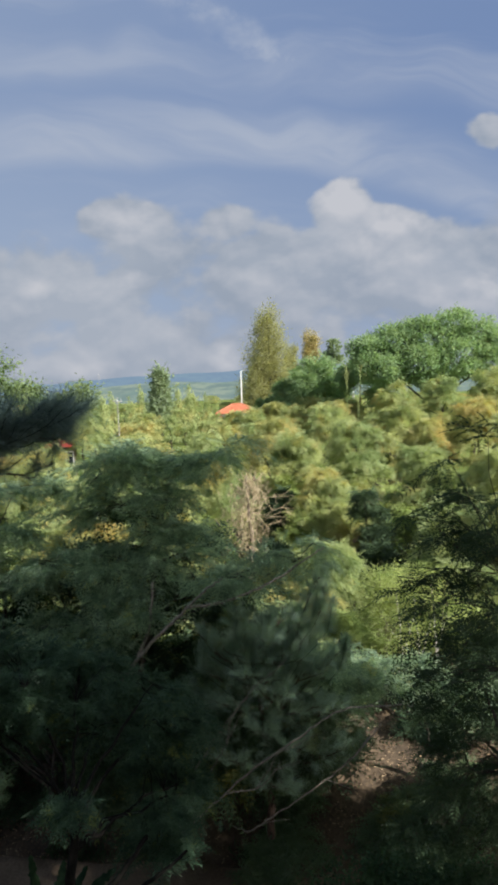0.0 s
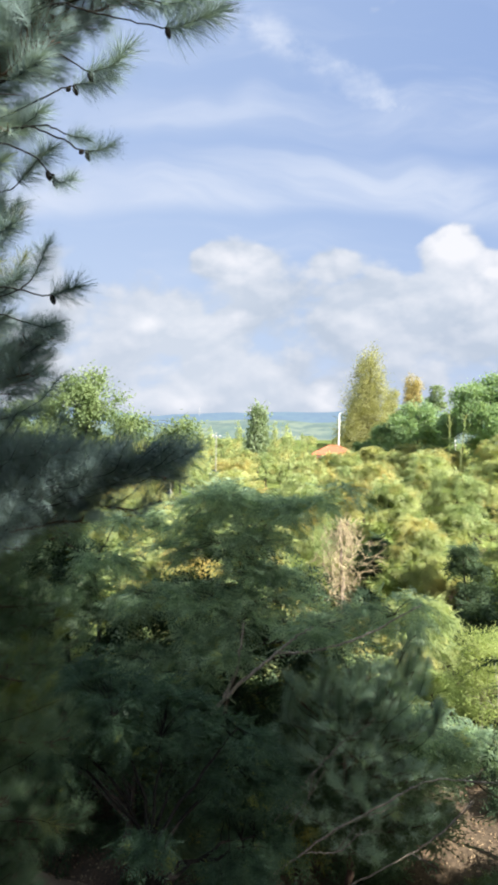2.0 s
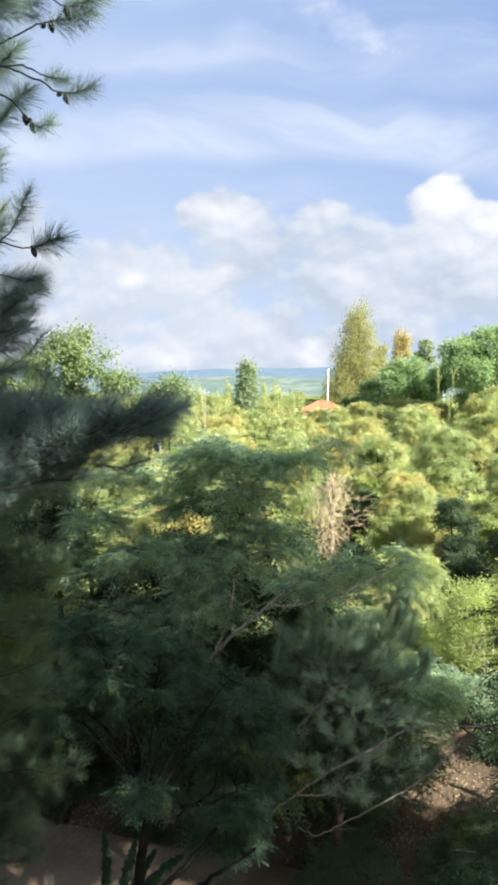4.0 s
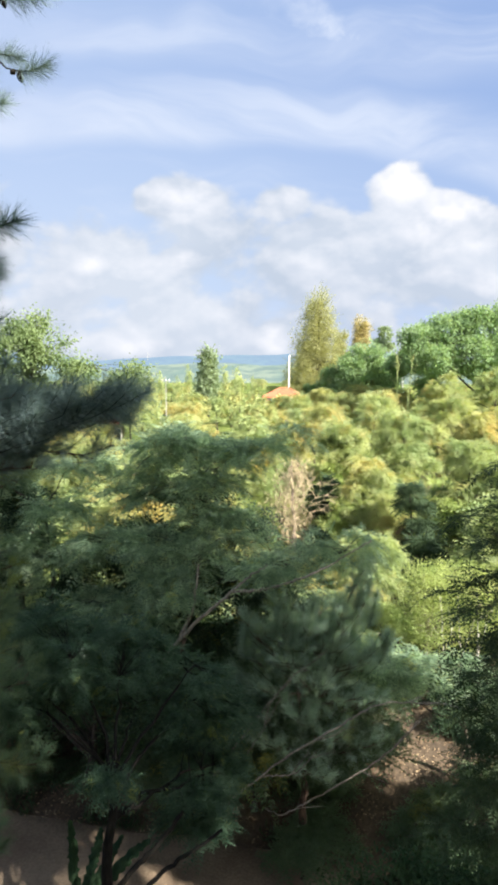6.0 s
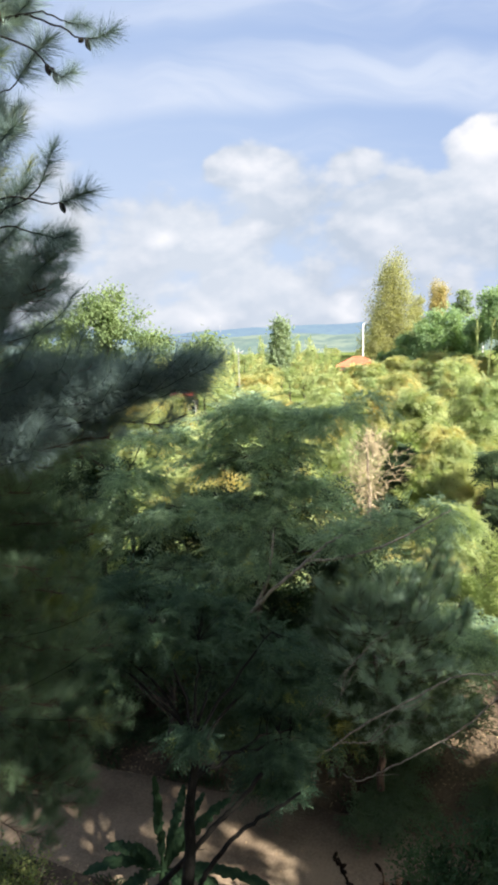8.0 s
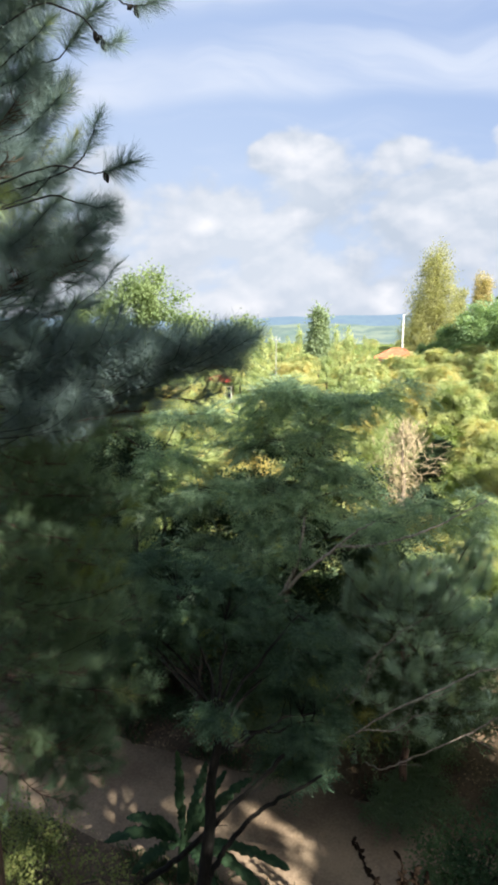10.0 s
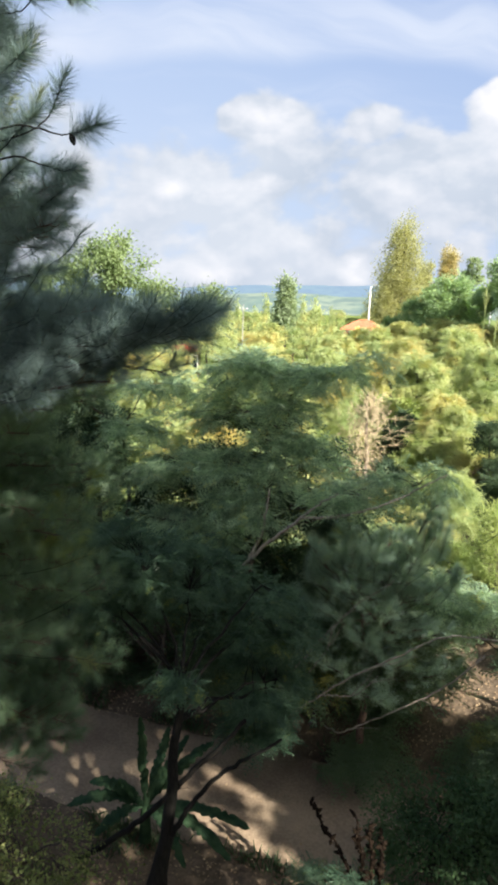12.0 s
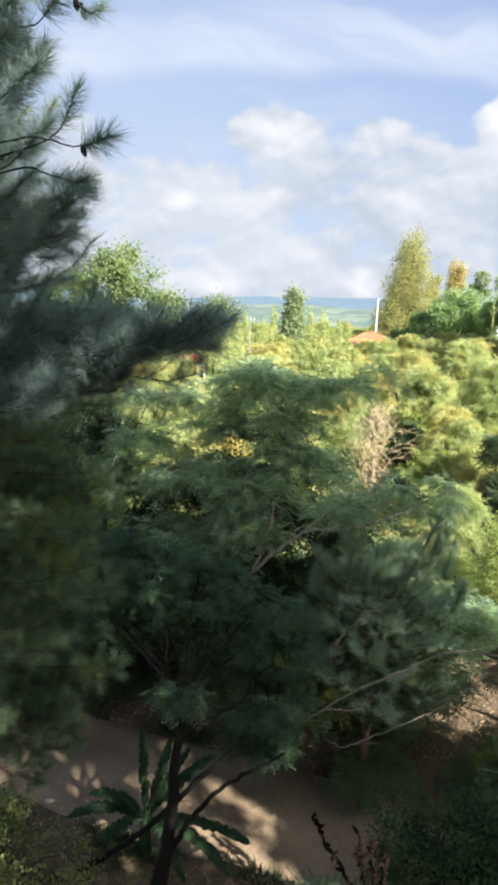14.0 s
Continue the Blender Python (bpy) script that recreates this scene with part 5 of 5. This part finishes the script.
rng = np.random.default_rng(31)
plant = thing("banana_plant", "young banana plant with broad green leaves beside the dirt road", "banana plant")
s = Soup()
s.tube([(-2.80, 7.45, 0.15), (-2.80, 7.45, 0.5), (-2.78, 7.45, 0.95)], (0.10, 0.085, 0.05), 10)
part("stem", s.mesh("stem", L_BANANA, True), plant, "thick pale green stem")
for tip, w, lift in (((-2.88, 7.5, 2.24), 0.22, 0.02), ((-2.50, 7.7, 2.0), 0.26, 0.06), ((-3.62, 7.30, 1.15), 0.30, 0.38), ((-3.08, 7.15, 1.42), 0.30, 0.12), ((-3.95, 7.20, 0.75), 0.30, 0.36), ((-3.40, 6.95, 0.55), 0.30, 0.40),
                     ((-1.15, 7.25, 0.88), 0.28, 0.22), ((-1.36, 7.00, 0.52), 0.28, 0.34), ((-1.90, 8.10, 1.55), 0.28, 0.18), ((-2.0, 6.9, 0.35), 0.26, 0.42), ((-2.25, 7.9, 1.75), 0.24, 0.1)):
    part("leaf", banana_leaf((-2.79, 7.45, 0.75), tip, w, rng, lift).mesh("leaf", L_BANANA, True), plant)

# ---- stems and bare branches ----
stems("leaning_tree", "leaning tree with long bare grey branches over the road bank", "tree", [
    ([(-1.7, 10.2, 0.7), (-1.5, 9.0, 1.3), (-1.04, 8.3, 1.82), (-0.32, 8.2, 2.54), (0.23, 8.2, 3.00), (0.85, 8.2, 3.40), (1.13, 8.2, 3.61), (1.45, 8.2, 3.77), (2.15, 8.3, 3.73), (2.8, 8.5, 3.55)], 0.019, 0.008),
    ([(-0.3, 9.9, 0.8), (0.0, 8.8, 1.5), (0.17, 8.5, 1.82), (0.63, 8.5, 2.12), (1.30, 8.5, 2.59), (1.71, 8.5, 2.98), (2.00, 8.5, 3.34)], 0.014, 0.009),
    ([(-1.3, 8.7, 1.6), (-1.08, 8.3, 2.30), (-0.72, 8.2, 2.93), (-0.32, 8.2, 3.50), (0.07, 8.2, 4.01)], 0.014, 0.006),
    ([(-1.04, 8.3, 1.82), (-0.90, 8.2, 2.28), (-0.56, 8.2, 2.75), (-0.28, 8.2, 3.27), (-0.03, 8.2, 3.74)], 0.011, 0.005),
    ([(-0.32, 8.2, 2.54), (0.2, 8.2, 2.6), (0.45, 8.2, 2.9)], 0.012, 0.005)], BARK_LIGHT, 41, 3)
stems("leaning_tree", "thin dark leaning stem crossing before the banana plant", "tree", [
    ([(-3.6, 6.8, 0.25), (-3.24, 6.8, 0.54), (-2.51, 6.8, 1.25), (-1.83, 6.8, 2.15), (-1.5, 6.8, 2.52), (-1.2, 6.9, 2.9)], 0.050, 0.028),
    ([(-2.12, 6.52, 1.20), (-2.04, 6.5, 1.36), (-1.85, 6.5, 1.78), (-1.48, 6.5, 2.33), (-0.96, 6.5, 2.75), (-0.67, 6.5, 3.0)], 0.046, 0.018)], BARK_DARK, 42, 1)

# dead tree hung with dry vines, in the sun
rng = np.random.default_rng(43)
dead = thing("dead_tree", "dead tree wrapped in dry beige vines and twigs", "tree")
s = Soup()
s.tube(bend((0.2, 24, 0.3), (0.0, 24, 4.7), rng, 0.0, 0.02, 9), np.linspace(0.13, 0.03, 9), 7)
part("trunk", s.mesh("trunk", BARK_PALE, True), dead)
s = Soup()
for i in range(560):
    z = 1.5 + 3.1 * rng.uniform(0, 1) ** 0.8
    w = 0.74 * (0.6 + 0.4 * math.sin(min(max((z - 1.3) / 3.3, 0), 1) * math.pi))
    p = np.array([0.08 + 0.12 * math.sin(z * 1.7) + rng.normal(0, w * 0.5), 24 + rng.normal(0, w * 0.5), z])
    d = np.array([rng.normal(0, 0.24), rng.normal(0, 0.24), rng.choice([-1, 1]) * rng.uniform(0.15, 0.5)])
    s.tube(bend(p, p + d, rng, 0.0, 0.12, 4), (0.010, 0.009, 0.007, 0.004), 4)
part("vine", s.mesh("vine", TWIG_DRY), dead, "tangle of dry beige vines", "stuff")
for z0, tip in ((3.4, (1.75, 23.6, 3.95)), (3.0, (1.85, 23.6, 3.45)), (2.7, (1.70, 23.5, 3.35)), (2.3, (1.80, 23.6, 2.95)), (2.9, (1.60, 23.5, 2.75)), (3.9, (0.7, 23.8, 4.9))):
    s = Soup()
    line = bend((0.25, 23.8, z0 + 0.45), tip, rng, 0.02, 0.05, 7)
    s.tube(line, np.linspace(0.009, 0.005, 7), 5)
    for _ in range(4):
        j = rng.integers(2, 6)
        s.tube(bend(line[j], line[j] + np.array([rng.uniform(0.1, 0.5), 0, rng.uniform(-0.25, 0.3)]), rng, 0, 0.05, 4), (0.007, 0.006, 0.005, 0.004), 4)
    part("limb", s.mesh("limb", TWIG_DRY), dead, "pale bare twig")

# tall thin stalks standing above the slope
stems("tall_stalk", "tall thin plant stalk with a few leaves above the slope", "plant", [([(6.25, 40, 0.4), (6.3, 40, 6.7), (6.25, 40, 8.8)], 0.028, 0.012)], L_SUNNY, 44, 44)
stems("tall_stalk", "tall thin forked plant stalk above the slope", "plant", [([(6.8, 40, 0.4), (6.95, 40, 5.7), (7.05, 40, 7.4), (7.2, 40, 8.9)], 0.028, 0.012)], L_SUNNY, 45, 44)

# ---- bushes at the foot of the building ----
tree("shrub", "dark leafy bush below the building", (1.4, 7.5, 0.4), (1.4, 7.6, 1.0), 0.05,
     [(1.05, 7.75, 0.95, 0.45, 0.5, 0.4), (1.6, 7.75, 1.2, 0.6, 0.5, 0.4), (2.45, 7.85, 1.3, 0.7, 0.6, 0.4), (1.3, 7.2, 0.65, 0.8, 0.5, 0.3), (2.4, 7.3, 0.75, 0.8, 0.5, 0.4), (3.3, 7.7, 1.1, 0.8, 0.7, 0.5)],
     L_BUSH, 61, BARK_DARK, limbs=9, clumps=210, leaves=95, puff=0.16, flat=0.6, size=0.066, shape=leaf_shape(0.5), droop=0.3, category="shrub")
tree("shrub", "low green bush with small leaves under the pine", (-4.2, 6.3, 0.4), (-4.2, 6.4, 0.8), 0.04,
     [(-4.5, 6.5, 0.75, 0.6, 0.5, 0.35), (-3.7, 6.5, 0.75, 0.5, 0.4, 0.3), (-5.3, 6.8, 0.8, 0.6, 0.5, 0.35), (-3.1, 6.3, 0.6, 0.45, 0.4, 0.25), (-4.3, 5.9, 0.7, 0.8, 0.4, 0.3), (-4.9, 6.9, 0.85, 0.6, 0.4, 0.3), (-5.9, 6.9, 0.9, 0.7, 0.5, 0.35)],
     L_SUN_DAPPLED, 62, limbs=8, clumps=105, leaves=70, puff=0.14, flat=0.6, size=0.062, shape=leaf_shape(0.55), droop=0.25, category="shrub")
tree("shrub", "small shrub with fine leaves under the gallery", (-0.1, 6.2, 0.4), (-0.1, 6.2, 0.8), 0.03,
     [(-0.2, 6.3, 1.0, 0.35, 0.35, 0.25), (0.35, 6.3, 1.1, 0.35, 0.3, 0.25), (0.1, 6.1, 0.7, 0.5, 0.4, 0.25)],
     L_BLUISH, 63, BARK_DARK, limbs=6, clumps=60, size=0.16, shape=FEATHER, category="shrub", spray=(4, 4, 0.14, 2.5, 0.2))


def seed_stalk(base, top, seed):
    """A stalk that ends in a knobbly dark seed head."""
    rng = np.random.default_rng(seed)
    root = thing("seed_stalk", "dark brown seed stalk rising from the bushes", "plant", "seed stalks")
    line = bend(base, top, rng, 0.0, 0.02, 14)
    s = Soup()
    s.tube(line, np.linspace(0.024, 0.012, 14), 5)
    part("stem", s.mesh("stem", SEED, True), root)
    s = Soup()
    for i in range(46):
        q = rng.uniform(5.5, 13)
        p = np.array([np.interp(q, np.arange(14), line[:, c]) for c in range(3)])
        d = rng.normal(0, 1, 3) * (1, 1, 0.5) + (0, 0, 0.5)
        d = unit(d) * rng.uniform(0.035, 0.10)
        s.tube([p, p + d * 0.5, p + d], (0.010, 0.027, 0.008), 5)
    part("seed_head", s.mesh("seed_head", SEED), root, "knobbly dark seed head", "stuff")


for k, (b, t) in enumerate((((0.75, 6.4, 0.5), (-0.27, 6.4, 2.27)), ((0.6, 6.4, 0.5), (0.28, 6.4, 2.20)), ((0.65, 6.45, 0.5), (0.47, 6.45, 2.02)), ((0.7, 6.4, 0.5), (0.62, 6.5, 1.95)))):
    seed_stalk(b, t, 70 + k)

# ---- fallen leaves and grass ----
rng = np.random.default_rng(81)
N = 19000
x, y = rng.uniform(-9, 6, N), 6.0 + 8.5 * rng.uniform(0, 1, N)
mid = np.array([road_mid(a) for a in x])
keep = (np.abs(y - mid) > 1.0) | (rng.uniform(0, 1, N) < 0.05)
x, y = x[keep], y[keep]
z = np.array([land(a, b) for a, b in zip(x, y)]) + rng.uniform(0.01, 0.05, len(x))
pos = np.stack([x, y, z], 1)
V, F = scatter(leaf_shape(0.55), pos, rng.normal(0, 1, (len(x), 3)) * (1, 1, 0.25), np.array([0, 0, 1.0]) + rng.normal(0, 0.3, (len(x), 3)), rng.uniform(0.02, 0.065, len(x)))
tagged(new("fallen_leaves", mesh_np("fallen_leaves", V, F, L_LITTER)), "brown fallen leaves littering the soil", "leaf litter", kind="stuff")
N = 5200
x = rng.uniform(-8, 4, N)
y = np.array([road_mid(a) for a in x]) + np.where(rng.uniform(0, 1, N) < 0.35, 1.15 + np.abs(rng.normal(0, 0.22, N)), -1.2 - np.abs(rng.normal(0, 0.5, N)))
dens = np.array([noise.noise((a * 0.8, b * 0.8, 4.0)) for a, b in zip(x, y)])
keep = dens > -0.05
x, y = x[keep], y[keep]
pos = np.stack([x, y, np.array([land(a, b) for a, b in zip(x, y)])], 1)
V, F = scatter(leaf_shape(0.09), pos, rng.normal(0, 0.5, (len(x), 3)) + (0, 0, 1), rng.normal(0, 1, (len(x), 3)), rng.uniform(0.10, 0.30, len(x)))
tagged(new("grass", mesh_np("grass", V, F, L_SHADE_DEEP)), "sparse green grass along the road's edge", "grass", kind="stuff")

# ---- the house, posts and masts among the far trees ----
def house(x, y, z, w, d, eave, ridge, label, roof_mat, roof_label, wall_mat=None):
    root = thing("house", label, "house")
    s = Soup()
    s.box((x - w / 2 + 0.4, y - d / 2 + 0.4, z), (x + w / 2 - 0.4, y + d / 2 - 0.4, eave + 0.05))
    part("wall", s.mesh("wall", wall_mat or WHITE), root)
    s = Soup()
    r = w * 0.12
    a = [(x - w / 2, y - d / 2, eave), (x + w / 2, y - d / 2, eave), (x + w / 2, y + d / 2, eave), (x - w / 2, y + d / 2, eave), (x - r, y, ridge), (x + r, y, ridge)]
    b = [(p[0], p[1], p[2] - 0.12) for p in a[:4]]
    s.add(a + b, [(0, 1, 5, 4), (2, 3, 4, 5), (1, 2, 5, 5), (3, 0, 4, 4), (0, 6, 7, 1), (1, 7, 8, 2), (2, 8, 9, 3), (3, 9, 6, 0), (6, 9, 8, 7)])
    roof = part("roof", s.mesh("roof", roof_mat), root, roof_label)
    s = Soup()
    s.tube([(x - r, y, ridge + 0.02), (x + r, y, ridge + 0.02)], (0.09, 0.09), 8)
    for i in range(4):
        s.tube([a[i], a[4 if i in (0, 3) else 5]], (0.07, 0.07), 6)
    part("ridge_cap", s.mesh("ridge_cap", roof_mat), roof)
    for i in range(9):
        f = (i + 0.5) / 9
        s = Soup()
        for fx in (-1, 1):
            yy, zz = y - d / 2 * (1 - f), eave + (ridge - eave) * f + 0.015
            s.box((x - (w / 2 * (1 - f) + r * f), yy - 0.03, zz - 0.02), (x + (w / 2 * (1 - f) + r * f), yy + 0.03, zz + 0.03))
            break
        part("tile_course", s.mesh("tile_course", roof_mat), roof)
    for sg in (-1, 1):
        s = Soup()
        s.box((x + sg * w * 0.24 - 0.45, y - d / 2 + 0.36, eave - 1.5), (x + sg * w * 0.24 + 0.45, y - d / 2 + 0.41, eave - 0.5))
        win = part("window", s.mesh("window", GLASS_DARK), root)
        s = Soup()
        for lo, hi in (((-0.5, -1.55), (0.5, -1.5)), ((-0.5, -0.5), (0.5, -0.45)), ((-0.5, -1.5), (-0.45, -0.5)), ((0.45, -1.5), (0.5, -0.5)), ((-0.02, -1.5), (0.02, -0.5))):
            s.box((x + sg * w * 0.24 + lo[0], y - d / 2 + 0.33, eave + lo[1]), (x + sg * w * 0.24 + hi[0], y - d / 2 + 0.4, eave + hi[1]))
        part("frame", s.mesh("frame", WHITE), win)
    return root


house(-1.35, 81.5, land(-1.35, 80), 5.2, 5.0, 4.05, 5.0, "small house with an orange-red hipped tile roof", TILE, "orange-red clay tile roof")
house(-12.4, 43.5, land(-12.4, 43.5), 1.7, 3.2, 4.38, 4.52, "hut with a red roof half hidden by trees", RED, "red sheet roof", SOIL)


def street_lamp(x, y, z0, z1):
    root = thing("street_lamp", "white street lamp post above the red roof", "street lamp")
    s = Soup()
    s.tube([(x, y, z0), (x, y, z0 + 0.4), (x, y, z1)], (0.14, 0.10, 0.07), 10)
    part("post", s.mesh("post", WHITE, True), root)
    s = Soup()
    s.tube(bend((x, y, z1 - 0.1), (x + 0.5, y, z1 + 0.1), np.random.default_rng(2), 0.1, 0, 6), [0.045] * 6, 6)
    part("arm", s.mesh("arm", WHITE, True), root)
    s = Soup()
    s.box((x + 0.35, y - 0.1, z1 + 0.05), (x + 0.75, y + 0.1, z1 + 0.15))
    part("lamp_head", s.mesh("lamp_head", CONCRETE), root, "grey lamp head")


street_lamp(-0.8, 85.0, land(-0.8, 85), 9.1)
root = thing("utility_pole", "pale concrete utility pole among the shrubs", "pole")
s = Soup()
s.tube([(-12.0, 60, 0), (-12.0, 60, 4), (-12.0, 60, 6.95)], (0.06, 0.045, 0.03), 9)
part("post", s.mesh("post", CONCRETE, True), root)
s = Soup()
s.box((-12.4, 59.95, 6.5), (-11.6, 60.02, 6.57))
part("crossarm", s.mesh("crossarm", CONCRETE), root)
for dx in (-0.35, 0.0, 0.35):
    s = Soup()
    s.tube([(-12.0 + dx, 59.98, 6.57), (-12.0 + dx, 59.98, 6.64), (-12.0 + dx, 59.98, 6.70)], (0.02, 0.035, 0.015), 8)
    part("insulator", s.mesh("insulator", WHITE, True), root, "white insulator")
root = thing("mast", "thin white antenna mast on the skyline", "mast")
s = Soup()
s.tube([(14.6, 90, 0), (14.6, 90, 8), (14.6, 90, 11.7)], (0.12, 0.09, 0.05), 8)
part("post", s.mesh("post", WHITE, True), root)
for z in (10.9, 11.4):
    s = Soup()
    s.tube([(14.15, 90, z), (15.05, 90, z + 0.05)], (0.03, 0.03), 6)
    part("crossarm", s.mesh("crossarm", WHITE), root)
root = thing("banner", "red and white banner on a short post", "banner")
s = Soup()
s.tube([(-3.45, 77, 0), (-3.45, 77, 3.9)], (0.05, 0.04), 8)
part("post", s.mesh("post", WHITE), root)
s = Soup()
s.box((-3.4, 76.98, 2.5), (-2.95, 77.02, 3.8))
panel = part("panel", s.mesh("panel", RED), root, "red cloth panel")
s = Soup()
s.box((-3.38, 76.95, 2.9), (-3.1, 76.976, 3.2))
part("stripe", s.mesh("stripe", WHITE), panel, "white stripe")
root = thing("tarpaulin", "small blue tarpaulin stretched between posts", "tarpaulin")
s = Soup()
g = [(-12.1 + 0.2 * i, 58 + 0.3 * j, 3.45 + 0.12 * math.sin(i * 1.1) - 0.06 * j) for j in range(4) for i in range(5)]
s.add(g, [(j * 5 + i, j * 5 + i + 1, (j + 1) * 5 + i + 1, (j + 1) * 5 + i) for j in range(3) for i in range(4)])
part("sheet", s.mesh("sheet", BLUE, True), root)
for dx in (0.0, 0.8):
    s = Soup()
    s.tube([(-12.1 + dx, 58.05, 0), (-12.1 + dx, 58.05, 3.5)], (0.03, 0.03), 6)
    part("post", s.mesh("post", WHITE), root)
for x in (-575, -890):
    root = thing("wind_turbine", "white wind turbine far off on the ridge", "wind turbine", "wind turbines")
    s = Soup()
    s.tube([(x, 3900, 0), (x, 3900, 48)], (1.3, 0.8), 10)
    part("tower", s.mesh("tower", CONCRETE, True), root)
    s = Soup()
    s.box((x - 1.0, 3897, 47.4), (x + 1.0, 3903, 49))
    part("nacelle", s.mesh("nacelle", WHITE), root)
    for a in (0.4, 2.5, 4.6):
        s = Soup()
        tip = (x + 16 * math.sin(a), 3895, 48.2 + 16 * math.cos(a))
        s.tube([(x, 3895, 48.2), tip], (0.6, 0.2), 6)
        part("blade", s.mesh("blade", CONCRETE), root)
